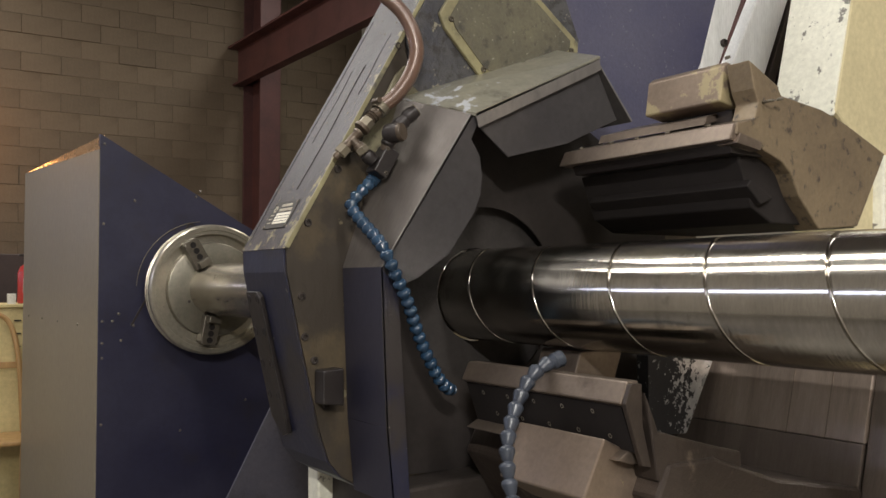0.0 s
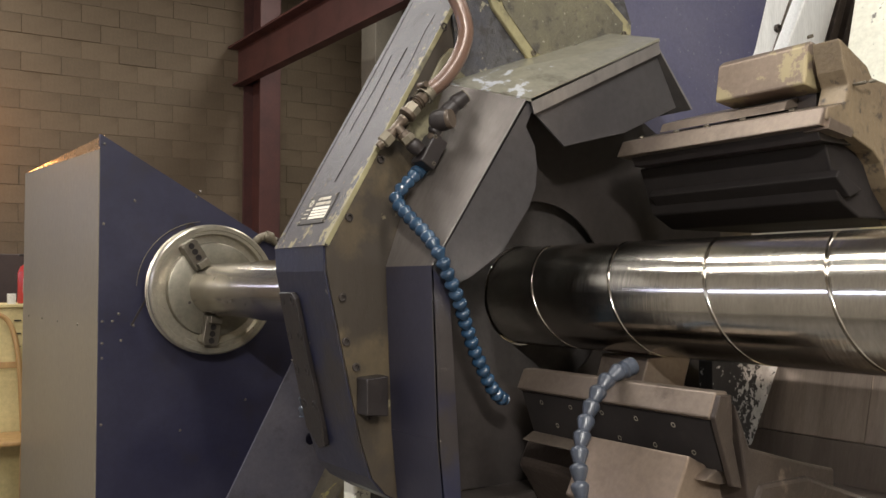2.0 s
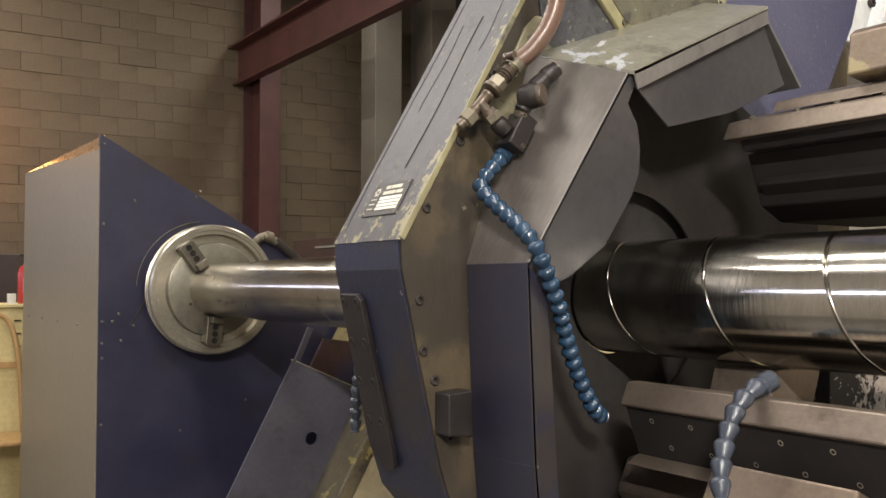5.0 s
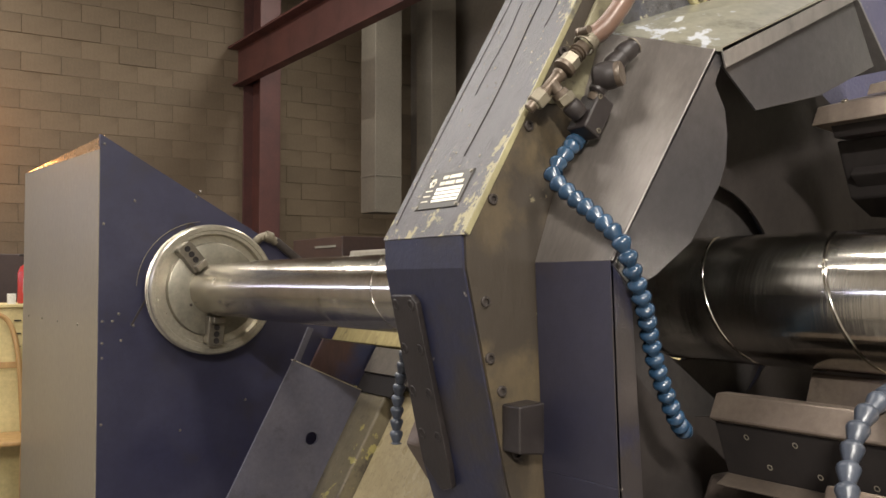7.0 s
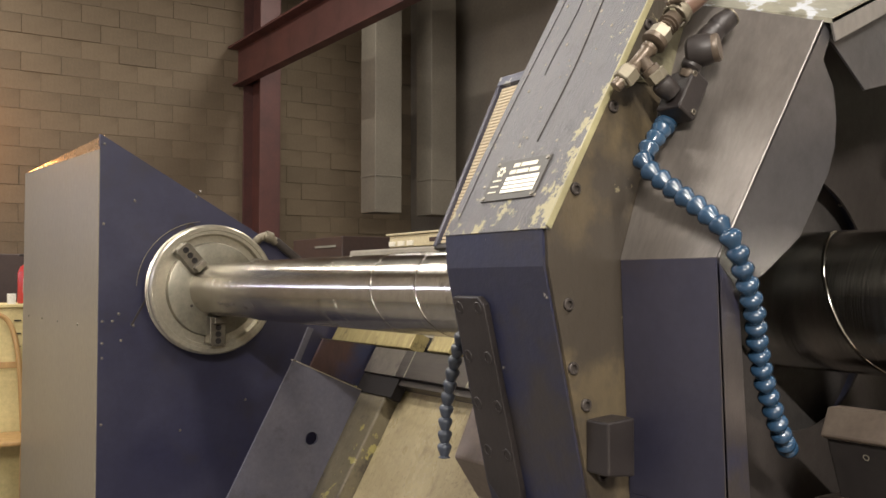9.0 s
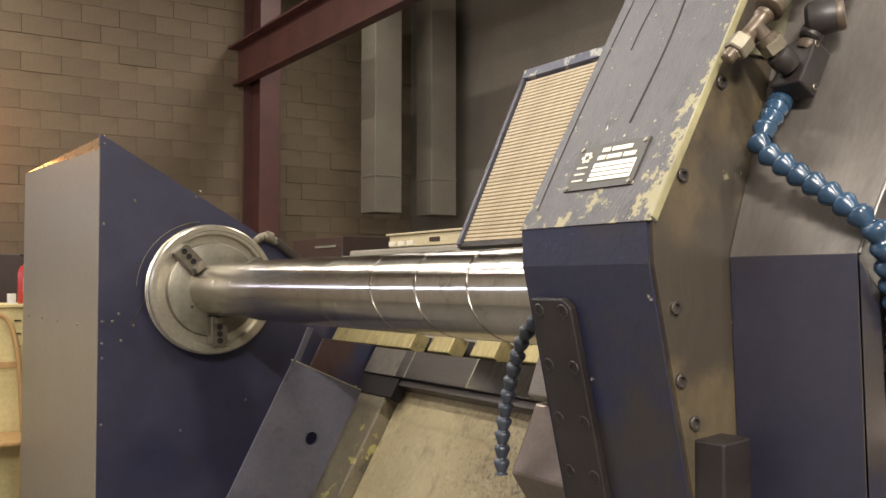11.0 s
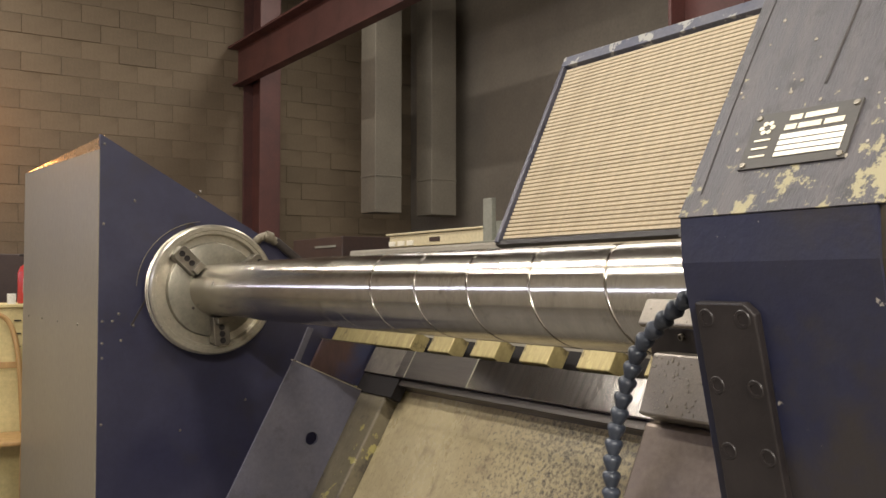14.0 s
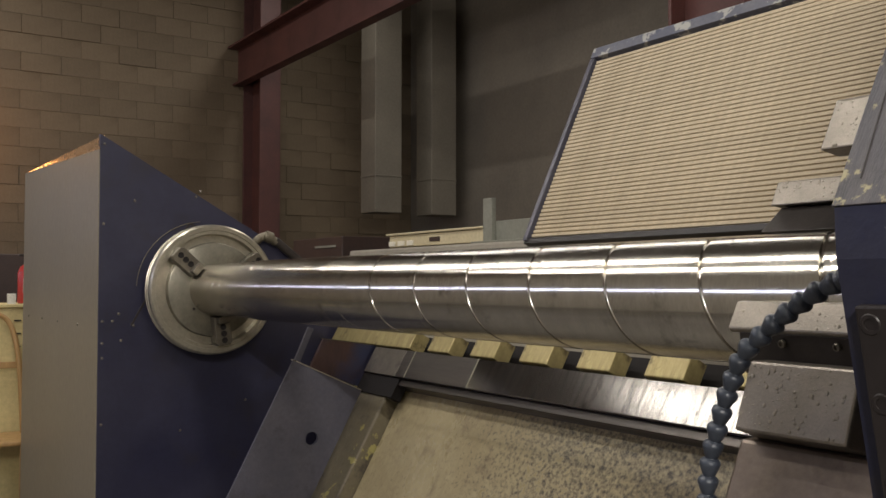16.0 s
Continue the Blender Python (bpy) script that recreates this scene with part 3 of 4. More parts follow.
            vs.append(Vector((xx, 0.1125 * math.cos(aa), 0.1125 * math.sin(aa))))
        part("chalk_mark", hose(vs[:9], 0.0016, 5), DARK, bar)
    st = thing("tailstock_support", "dark steel tailstock carrying the far end of the bar", "tailstock")
    part("body", box(6.5, 7.1, -0.3, 0.5, 0.0, 1.7, 0.02), DARK, st)
    return bar


# ---- bed ----
N60 = Vector((0, -math.sin(radians(60)), 0.5))     # out of the slanted bed
U60 = Vector((0, 0.5, math.sin(radians(60))))      # up along it


def on_bed(d, s):
    """(y, z) at depth d under the axis plane and s along the slant."""
    q = Vector((0, 0, AXIS)) - N60 * d + U60 * s
    return (q.y, q.z)


def build_bed():
    bed = thing("lathe_bed", "slanted cream lathe bed, paint stained by coolant", "machine bed")
    S = lambda z, d: (z - AXIS + N60.z * d) / U60.z
    low, up = S(0.42, 0.72), S(1.03, 0.72)
    f0 = on_bed(0.72, low)
    f1 = on_bed(0.72, up)
    part("casting", prism([f0, f1, (1.30, f1[1]), (1.30, 0.0), (f0[0], 0.0)], 0.55, 6.9, 0.006), BED, bed, "stained cream painted casting")
    # raised side cheek at the headstock end
    q = [on_bed(0.66, S(0.42, 0.66)), on_bed(0.66, S(0.985, 0.66)), on_bed(0.78, S(0.985, 0.66)), on_bed(0.78, S(0.42, 0.66))]
    part("end_cheek", prism(q, 0.25, 0.545, 0.008), CHEEK, bed, "yellow-green chipped end cheek")
    # hardened ways in lengths
    a, b = S(1.005, 0.64), S(1.106, 0.64)
    for x0, x1, m in ((0.315, 0.572, RAIL_WORN), (0.576, 0.643, RAIL_DARK), (0.647, 1.076, RAIL_DARK), (1.080, 2.6, RAIL), (2.604, 4.2, RAIL), (4.204, 6.9, RAIL)):
        part("way_strip", prism([on_bed(0.64, a), on_bed(0.64, b), on_bed(0.715, b), on_bed(0.715, a)], x0, x1, 0.002), m, bed, "ground steel way")
    part("way_lip", prism([on_bed(0.66, a - 0.028), on_bed(0.66, a - 0.001), on_bed(0.72, a - 0.001), on_bed(0.72, a - 0.028)], 0.40, 6.9, 0.002), RAIL_DARK, bed)
    for x0 in (0.6435, 1.0765):                             # burred butt joints
        part("joint_burr", prism([on_bed(0.6385, a), on_bed(0.6385, b), on_bed(0.642, b), on_bed(0.642, a)], x0 - 0.002, x0 + 0.005, 0), CHUCK, bed)
    # Added black plate: stands in for the shadow below the way end.
    part("way_gap", prism([on_bed(0.652, S(0.925, 0.652)), on_bed(0.652, a - 0.002), on_bed(0.70, a - 0.002), on_bed(0.70, S(0.925, 0.652))], 0.302, 0.60, 0.001), BLACK_AND_SHADE, bed, "black plate painted as the shade under the way end")
    # rack above the way
    c0, c1 = b + 0.004, b + 0.085
    # The shade between the teeth is put into this strip's black.
    part("rack_back", prism([on_bed(0.735, c0), on_bed(0.735, c1 + 0.02), on_bed(0.78, c1 + 0.02), on_bed(0.78, c0)], -0.1, 6.9, 0), BLACK_AND_SHADE, bed)
    part("rack_block", prism([on_bed(0.630, c0), on_bed(0.630, c1), on_bed(0.70, c1), on_bed(0.70, c0)], -0.1, 0.600, 0.003), TOOTH, bed, "worn brass-coloured rack end")
    tooth = part("rack_tooth", prism([on_bed(0.630, c0), on_bed(0.630, c1), on_bed(0.70, c1), on_bed(0.70, c0)], 0.0, 0.147, 0.004), TOOTH, bed)
    tooth.matrix_basis = pose(0.735, 0, 0)
    x = 0.735 + 0.2895
    while x < 6.6:
        again(tooth, pose(x, 0, 0), bed)
        x += 0.2895
    # plates at the headstock end
    g = thing("splash_plate", "navy slanted splash plate with an oval hole", "guard plate")
    bm = holed([(0.159, 1.079), (0.458, 0.944), (0.16, 0.40), (-0.20, 0.40)], 0.236, 0.768, 0.026, 0.44, 0.452, 24)
    part("plate", bm, NAVY_GREY, g)
    part("bent_edge", prism([(0.159, 1.080), (0.458, 0.945), (0.456, 0.941), (0.157, 1.076)], 0.425, 0.4525, 0.0005), CHUCK, g, "bright burred edge")
    h = thing("heat_tinted_cover", "reddish blue steel cover plate over the way end", "cover plate")
    part("plate", prism([(0.36, 1.145), (0.622, 1.106), (0.616, 1.10), (0.52, 0.94), (0.30, 1.03)], 0.28, 0.30, 0.002), REDBLUE, h)
    part("edge", prism([(0.36, 1.148), (0.606, 1.112), (0.606, 1.109), (0.36, 1.145)], 0.27, 0.302, 0.0005), JAW, h)
    part("side_strip", prism([(0.245, 1.062), (0.305, 1.194), (0.330, 1.186), (0.268, 1.050)], 0.255, 0.268, 0.002), NAVY_GREY, h, "thin navy strip beside the cover")
    r = thing("rear_way_housing", "grey painted housing along the back of the bed", "machine housing")
    part("body", prism([(1.42, 0.0), (1.46, 1.585), (2.0, 1.60), (2.0, 0.0)], -1.6, 6.9, 0.01), LEDGE, r)


# ---- carriage ----
def loc_line(car, pts, rad, material, label, pitch=1.5):
    """A jointed coolant hose: ball-and-cup links, each its own piece."""
    first = None
    c = spline(pts, rad * pitch)
    holder = None
    for i, (a, b) in enumerate(zip(c, c[1:])):
        if i == 0:
            bm = lathe([(-0.9 * rad, 0), (-0.9 * rad, 1.05 * rad), (0.4 * rad, 1.05 * rad), (0.6 * rad, 0.8 * rad), (1.2 * rad, 0.8 * rad), (1.2 * rad, 0)], 16)
            holder = part("coolant_hose", bm, material, car, label, True)
            holder.matrix_basis = aimed(a, b)
            inv = holder.matrix_basis.inverted()
            continue
        if first is None:
            e = pitch / 2
            bm = lathe([(x * rad, r * rad) for x, r in ((-e - 0.12, 0.45), (-e + 0.02, 0.78), (-e + 0.22, 0.95), (-e + 0.45, 1.0), (-e + 0.62, 0.97), (e - 0.30, 0.66), (e - 0.12, 0.56), (e + 0.02, 0.62),
                                                        (e + 0.10, 0.84), (e + 0.17, 0.84), (e + 0.14, 0.5))], 16)
            first = ob = part("link", bm, material, holder, "", True)
        else:
            ob = again(first, Matrix(), holder)
        ob.matrix_basis = inv @ aimed(a, b)
    return holder


def drops(car, corner, e1, e2, count, seed):
    """Beads of coolant strewn over a flat face."""
    rng = random.Random(seed)
    nrm = e2.cross(e1).normalized()
    if nrm.y > 0:
        nrm = -nrm
    bm = bmesh.new()
    for k in range(count):
        c = corner + e1 * rng.uniform(0.03, 0.97) + e2 * rng.uniform(0.03, 0.97)
        r = rng.choice((0.0012, 0.0016, 0.0016, 0.0022, 0.0028))
        m = Matrix.Translation(c) @ nrm.to_track_quat("Z", "Y").to_matrix().to_4x4() @ Matrix.Diagonal((r, r * rng.uniform(0.8, 1.5), r * 0.55, 1))
        bmesh.ops.create_icosphere(bm, subdivisions=1, radius=1.0, matrix=m)
    tagged(part("coolant_drops", bm, DROP, car, "clear beads of coolant", True), kind="stuff")


def build_carriage():
    car = thing("machine_carriage", "navy lathe carriage with ring head, guards and tooling", "machine carriage")
    XL, XR = 1.704, 1.949
    # the thick plate of the ring head
    prof = [(-0.530, 1.452), (-0.528, 1.402), (-0.450, 1.06), (-0.425, 0.985), (-0.395, 0.95), (-0.34, 0.918), (0.30, 0.90), (0.75, 1.30), (0.75, 2.50), (0.071, 2.50)]
    part("head_plate", holed(prof, 0.0, AXIS, 0.25, XL, XR - 0.006), NAVY, car, "navy painted ring head")
    part("head_face", holed([(y + 0.004, z) for y, z in prof], 0.0, AXIS, 0.25, XR - 0.006, XR), OLIVE, car, "oil-browned olive side face")
    # worn sloping shoulder above the navy band
    sl = [(-0.5325, 1.453), (0.0695, 2.505), (0.078, 2.50), (-0.522, 1.452)]
    part("shoulder", prism(sl, XL - 0.002, XR + 0.002, 0.001), NAVY_WORN, car, "sloping shoulder with worn paint")
    # chipped edge of primer along the shoulder
    part("primer_edge", prism([(-0.531, 1.458), (0.071, 2.503), (0.080, 2.498), (-0.522, 1.452)], XR + 0.0005, XR + 0.004, 0.001), OLIVE_PALE, car)
    # long weld seams on the shoulder
    t60 = Vector((0, 0.4967, 0.8679))

    def on_shoulder(x, s, out=0.003):
        p = Vector((x, -0.5325, 1.453)) + t60 * s + Vector((0, -0.868, 0.497)) * out
        return p

    for x, s0, s1 in ((1.842, 0.16, 0.52), (1.724, 0.03, 0.70), (1.776, 0.30, 0.52), (1.893, 0.42, 0.60)):
        pts = [on_shoulder(x + 0.004 * math.sin(7 * k + 20 * x), s0 + (s1 - s0) * k / 9, 0.0006) for k in range(10)]
        part("paint_crack", hose(pts, 0.0014 if x == 1.842 else 0.0007, 6), OIL_SHADE, car)

    # name plate with writing too small to read
    base = on_shoulder(1.765, 0.056, -0.0006)
    tg = Matrix.Translation(base) @ Matrix(((1, 0, 0, 0), (0, 0.4967, -0.868, 0), (0, 0.8679, 0.497, 0), (0, 0, 0, 1))) @ Matrix.Diagonal((0.94, 0.88, 1, 1))

    def slab(x0, x1, y0, y1, z0, z1, bev=0.0004):
        bm = prism([(y0, z0), (y1, z0), (y1, z1), (y0, z1)], x0, x1, bev)
        bmesh.ops.transform(bm, matrix=tg, verts=bm.verts)
        return bm

    tag = part("name_plate", slab(0, 0.137, 0, 0.083, 0.0, 0.003), TAG_BLACK, car, "black enamel rating plate")
    part("rating_field", slab(0.045, 0.128, 0.013, 0.046, 0.003, 0.0042), WHITE, tag, "pale engraved field")
    for k in range(3):
        part("ruled_line", slab(0.045, 0.128, 0.0195 + 0.0085 * k, 0.0209 + 0.0085 * k, 0.0042, 0.0046, 0), TAG_BLACK, tag)
        part("writing_bar", slab(0.010, 0.032, 0.016 + 0.012 * k, 0.019 + 0.012 * k, 0.003, 0.0038, 0), TAG_BAR, tag)
    for k, (a, b, y) in enumerate(((0.047, 0.062, 0.052), (0.065, 0.094, 0.052), (0.098, 0.122, 0.052), (0.050, 0.066, 0.066), (0.070, 0.110, 0.066))):
        part("writing_bar", slab(a, b, y, y + 0.008, 0.003, 0.0038, 0), TAG_BAR, tag)
    for k in range(6):
        q = Matrix.Rotation(radians(60 * k), 4, "Z")
        bm = lathe([(0, 0), (0, 0.0035), (0.0008, 0.0035), (0.0008, 0)], 8, "z")
        bmesh.ops.transform(bm, matrix=tg @ Matrix.Translation((0.022, 0.060, 0.003)) @ q @ Matrix.Translation((0.0075, 0, 0)), verts=bm.verts)
        part("emblem_petal", bm, TAG_BAR, tag)
    for x, y in ((0.006, 0.006), (0.131, 0.006), (0.006, 0.077), (0.131, 0.077)):
        bm = lathe([(0, 0.0), (0, 0.0042), (0.0016, 0.0036), (0.0016, 0)], 10, "z")
        bmesh.ops.transform(bm, matrix=tg @ Matrix.Translation((x, y, 0.003)), verts=bm.verts)
        part("plate_screw", bm, JAW, tag)

    # black bolted strip on the leaning lower front
    lean = (Vector((0, -0.450, 1.06)) - Vector((0, -0.528, 1.402))).normalized()
    outw = Vector((0, -0.9749, -0.2223))
    st = Matrix.Translation(Vector((1.723, -0.5185, 1.36))) @ Matrix(((1, 0, 0, 0), (0, lean.y, outw.y, 0), (0, lean.z, outw.z, 0), (0, 0, 0, 1)))
    bm = bmesh.new()
    out = [(0, 0), (0.066, 0), (0.079, 0.012), (0.083, 0.30), (0.078, 0.335), (0.045, 0.345), (0.0, 0.30)]
    lo = [bm.verts.new((x, s, 0)) for x, s in out]
    hi = [bm.verts.new((x, s, 0.012)) for x, s in out]
    bm.faces.new(lo)
    bm.faces.new(hi)
    for i in range(len(out)):
        j = (i + 1) % len(out)
        bm.faces.new((lo[i], lo[j], hi[j], hi[i]))
    bmesh.ops.recalc_face_normals(bm, faces=bm.faces)
    bevelled(bm, 0.002)
    bmesh.ops.transform(bm, matrix=st, verts=bm.verts)
    strip = part("cover_strip", bm, BLACK, car, "black bolted cover strip")
    for x, s in ((0.014, 0.017), (0.063, 0.017), (0.014, 0.094), (0.065, 0.094), (0.015, 0.170), (0.067, 0.170), (0.018, 0.246), (0.068, 0.246)):
        bolt(strip, st @ Vector((x, s, 0.0036)), outw, 0.0108, BLACK)
    # screws on the side face
    for y, z in ((-0.476, 1.510), (-0.490, 1.350), (-0.459, 1.210), (-0.404, 1.632), (-0.332, 1.762), (-0.482, 1.262), (-0.25, 1.93), (-0.430, 1.11)):
        bolt(car, (XR - 0.003, y, z), (1, 0, 0), 0.0088, DARK)
    # raised olive boss plate behind the pipe fittings
    part("boss_plate", prism([(-0.375, 1.672), (-0.345, 1.70), (-0.26, 1.86), (-0.235, 1.885), (-0.20, 1.885), (-0.18, 1.86), (-0.185, 1.83), (-0.29, 1.675)], XR, XR + 0.007, 0.003), BOSS, car)

    # sheet-metal guard round the tooling side
    X1 = 2.124
    outer = [(-0.362, 0.92), (-0.378, 1.08), (-0.392, 1.412), (-0.162, 1.757), (0.209, 1.928), (0.330, 1.785)]
    inner = [(y + dy, z + dz) for (y, z), (dy, dz) in zip(outer, ((0.006, 0), (0.006, 0), (0.006, -0.002), (0.004, -0.006), (0.0, -0.007), (-0.005, -0.004)))]

    def shell(i, j, m, label, x0=XR + 0.001, x1=X1):
        return part("guard_panel", prism([outer[i], outer[j], inner[j], inner[i]], x0, x1, 0.0012), m, car, label)

    shell(0, 1, GUARD_NAVY, "navy lower guard panel")
    shell(1, 2, GUARD_NAVY, "navy lower guard panel")
    # the sloping panel twists up to meet the roof on the plate side
    bm = bmesh.new()
    n = 6
    grid = []
    for k in range(n + 1):
        f = k / n
        a = Vector((XR + 0.001, -0.392, 1.412)).lerp(Vector((XR + 0.001, -0.254, 1.806)), f)
        b = Vector((X1, -0.392, 1.412)).lerp(Vector((X1, -0.162, 1.757)), f)
        grid.append([(bm.verts.new(p), bm.verts.new(p + Vector((0, 0.006, -0.004)))) for p in (a, a.lerp(b, 0.5), b)])
    for k in range(n):
        for j in range(2):
            q = (grid[k][j], grid[k][j + 1], grid[k + 1][j + 1], grid[k + 1][j])
            bm.faces.new([v[0] for v in q])
            bm.faces.new([v[1] for v in q][::-1])
        for j in (0, 2):
            bm.faces.new((grid[k][j][0], grid[k + 1][j][0], grid[k + 1][j][1], grid[k][j][1]))
    for k in (0, n):
        for j in range(2):
            bm.faces.new((grid[k][j][0], grid[k][j + 1][0], grid[k][j + 1][1], grid[k][j][1]))
    bmesh.ops.recalc_face_normals(bm, faces=bm.faces)
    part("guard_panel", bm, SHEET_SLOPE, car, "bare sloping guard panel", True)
    shell(4, 5, SHEET, "bare rear guard panel")
    bm = bmesh.new()
    top = [bm.verts.new(p) for p in ((XR + 0.002, -0.250, 1.808), (X1 + 0.012, -0.160, 1.754), (X1 + 0.012, 0.209, 1.930), (XR + 0.002, 0.215, 1.985))]
    low = [bm.verts.new(v.co - Vector((0, -0.002, 0.007))) for v in top]
    bm.faces.new(top)
    bm.faces.new(low[::-1])
    for i in range(4):
        bm.faces.new((top[i], low[i], low[(i + 1) % 4], top[(i + 1) % 4]))
    part("guard_roof", bm, SHEET_CAP, car, "galvanised guard roof, pale reflection painted on its cleaned front edge")
    part("roof_lip", prism([(-0.160, 1.753), (0.209, 1.925), (0.212, 1.895), (-0.150, 1.722)], X1 + 0.008, X1 + 0.012, 0.0008), SHEET, car)
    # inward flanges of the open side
    part("side_flange", prism([(-0.392, 1.409), (-0.165, 1.752), (-0.140, 1.745), (-0.163, 1.697), (-0.140, 1.66), (-0.134, 1.617), (-0.138, 1.575), (-0.155, 1.534), (-0.222, 1.442), (-0.30, 1.39), (-0.35, 1.37)], X1 - 0.003, X1, 0.0008), SHEET_SHADED, car, "bent inner flange with curved edge")
    part("roof_flange", prism([(-0.150, 1.735), (0.209, 1.905), (0.277, 1.782), (0.113, 1.709), (-0.06, 1.665)], X1 - 0.006, X1 - 0.002, 0.0008), SHEET_SHADED, car, "hanging guard flange")
    part("lower_flange", prism([(-0.392, 1.409), (-0.35, 1.37), (-0.335, 1.15), (-0.320, 0.92), (-0.362, 0.92), (-0.378, 1.08)], X1 - 0.003, X1, 0.0008), NAVY, car)
    part("seam_trim", hose([(X1 + 0.002, -0.390, 1.412), (X1 + 0.002, -0.275, 1.586), (X1 + 0.002, -0.162, 1.757)], 0.0018, 8), SHEET, car, "bright folded seam")
    # Disc added to close the bore with painted darkness.
    part("bore_seal", lathe([(0, 0.116), (0, 0.262), (0.012, 0.262), (0.012, 0.116)], 64), OIL_SHADE, car, "added disc round the bar, coloured as the bore's shade").matrix_basis = pose(XR - 0.05, 0, AXIS)
    back = [(-0.380, 1.40), (-0.158, 1.742), (0.20, 1.908), (0.32, 1.79), (0.62, 1.62), (0.62, 1.05), (0.20, 0.93), (-0.325, 0.94)]
    # The dark of the guard's interior is put into this plate's colour.
    part("guard_back", holed(back, 0.0, AXIS, 0.215, XR + 0.0015, XR + 0.006), INNER_SHADE, car, "plate behind the guard, its shade put into the colour")
    part("lug", prism([(-0.458, 1.118), (-0.458, 1.190), (-0.408, 1.194), (-0.408, 1.113)], XR - 0.001, XR + 0.044, 0.003), BLACK, car, "small dark stop block")

    # upper rear of the head: olive tray, navy plate, guide rails
    part("tray_plate", prism([(-0.215, 1.84), (-0.232, 1.955), (0.04, 2.43), (0.13, 2.42), (0.30, 2.02), (0.27, 1.93), (0.20, 1.90), (-0.1, 1.76)], XR + 0.001, XR + 0.008, 0.001), NAVY_CHIPS, car, "navy plate strewn with chips")
    ol = [(-0.146, 2.02), (-0.13, 1.985), (-0.031, 1.885), (0.02, 1.868), (0.255, 1.955), (0.287, 1.985), (0.289, 2.01), (0.14, 2.12), (0.05, 2.18), (-0.08, 2.13)]
    part("inspection_cover", prism(ol, XR + 0.008, XR + 0.020, 0.003), OLIVE_PALE, car, "olive inspection cover with rounded corners")
    cy, cz = 0.07, 2.02
    part("cover_field", prism([(cy + (y - cy) * 0.86, cz + (z - cz) * 0.86) for y, z in ol], XR + 0.020, XR + 0.0225, 0.001), COVER, car, "chip-covered middle of the cover")
    for y, z in ((-0.115, 2.01), (-0.02, 1.90), (0.262, 1.985), (0.10, 2.115)):
        bolt(car, (XR + 0.019, y, z), (1, 0, 0), 0.007, JAW)
    part("backing_plate", prism([(0.24, 1.70), (0.10, 2.6), (0.97, 2.6), (0.845, 2.22), (0.775, 2.02), (0.60, 1.72)], 1.90, 1.953, 0.003), SLIDE_NAVY, car, "dull navy slide plate")
    for ol in ([(0.825, 2.0), (0.895, 2.0), (1.03, 2.272), (1.21, 2.60), (1.10, 2.60), (0.902, 2.245)],
               [(0.945, 2.0), (1.115, 2.0), (1.257, 2.305), (1.40, 2.60), (1.27, 2.60), (1.101, 2.279)]):
        part("guide_rail", prism(ol, 1.85, 1.90, 0.005), RAIL_LIT, car, "ground guide rail, lamp brightness put into its pale colour")
    part("rail_gib", prism([(1.125, 1.99), (1.165, 1.99), (1.30, 2.31), (1.45, 2.60), (1.41, 2.60), (1.268, 2.31)], 1.85, 1.905, 0.004), CAST_DARK, car)
    part("rail_gib", prism([(1.185, 1.99), (1.225, 1.99), (1.36, 2.31), (1.50, 2.60), (1.47, 2.60), (1.325, 2.31)], 1.85, 1.91, 0.004), CAST_DARK, car)
    for s in (0.1, 0.55):
        bolt(car, (1.90, 0.905 + 0.31 * s, 2.06 + 0.56 * s), (1, 0, 0), 0.012, DARK)
    part("slide_body", prism([(1.24, 1.72), (1.24, 1.99), (1.41, 2.6), (1.95, 2.6), (1.95, 1.60)], 1.78, 1.895, 0.006), CREAM, car, "chipped cream slide body")
    part("rear_upright", prism([(0.71, 1.80), (0.79, 2.10), (0.885, 2.45), (1.30, 2.45), (1.30, 1.2), (0.76, 1.2), (0.78, 1.52), (0.845, 1.705)], 2.25, 2.43, 0.008), YELLOWISH, car, "yellowed upright casting")
    part("upright_front", prism([(0.704, 1.79), (0.79 - 0.004, 2.10), (0.885 - 0.004, 2.45), (0.889, 2.45), (0.794, 2.10), (0.714, 1.79)], 2.248, 2.427, 0.001), CREAM, car, "chipped cream front of the upright")
    part("foot_pad", prism([(0.86, 1.50), (0.87, 1.70), (1.02, 1.72), (1.02, 1.50)], 2.40, 2.46, 0.006), CREAM, car)
    bolt(car, (2.455, 0.90, 1.60), (1, 0, 0), 0.016, DARK)

    # tooling above the bar, towards the tail end
    part("tool_bar", prism([(0.113, 1.689), (0.095, 1.654), (0.16, 1.648), (0.30, 1.70), (0.30, 1.735)], 2.115, 2.618, 0.003), TOOL, car, "long machined tool bar")
    part("tool_bar_layer", prism([(0.115, 1.653), (0.125, 1.632), (0.30, 1.63), (0.30, 1.69), (0.16, 1.648)], 2.14, 2.60, 0.002), BLACK, car)
    part("tool_shelf", prism([(0.17, 1.725), (0.16, 1.705), (0.30, 1.74), (0.30, 1.76)], 2.18, 2.50, 0.002), TOOL, car)
    # Underside and rib are coloured black for the shade beneath the bar.
    part("tool_body", prism([(0.16, 1.632), (0.20, 1.53), (0.26, 1.50), (0.55, 1.50), (0.55, 1.64)], 2.12, 2.585, 0.004), BLACK_AND_SHADE, car, "underside of the tool body, shade put into its black")
    part("tool_rib", prism([(0.18, 1.585), (0.168, 1.57), (0.21, 1.535), (0.25, 1.55)], 2.14, 2.60, 0.003), BLACK_AND_SHADE, car)
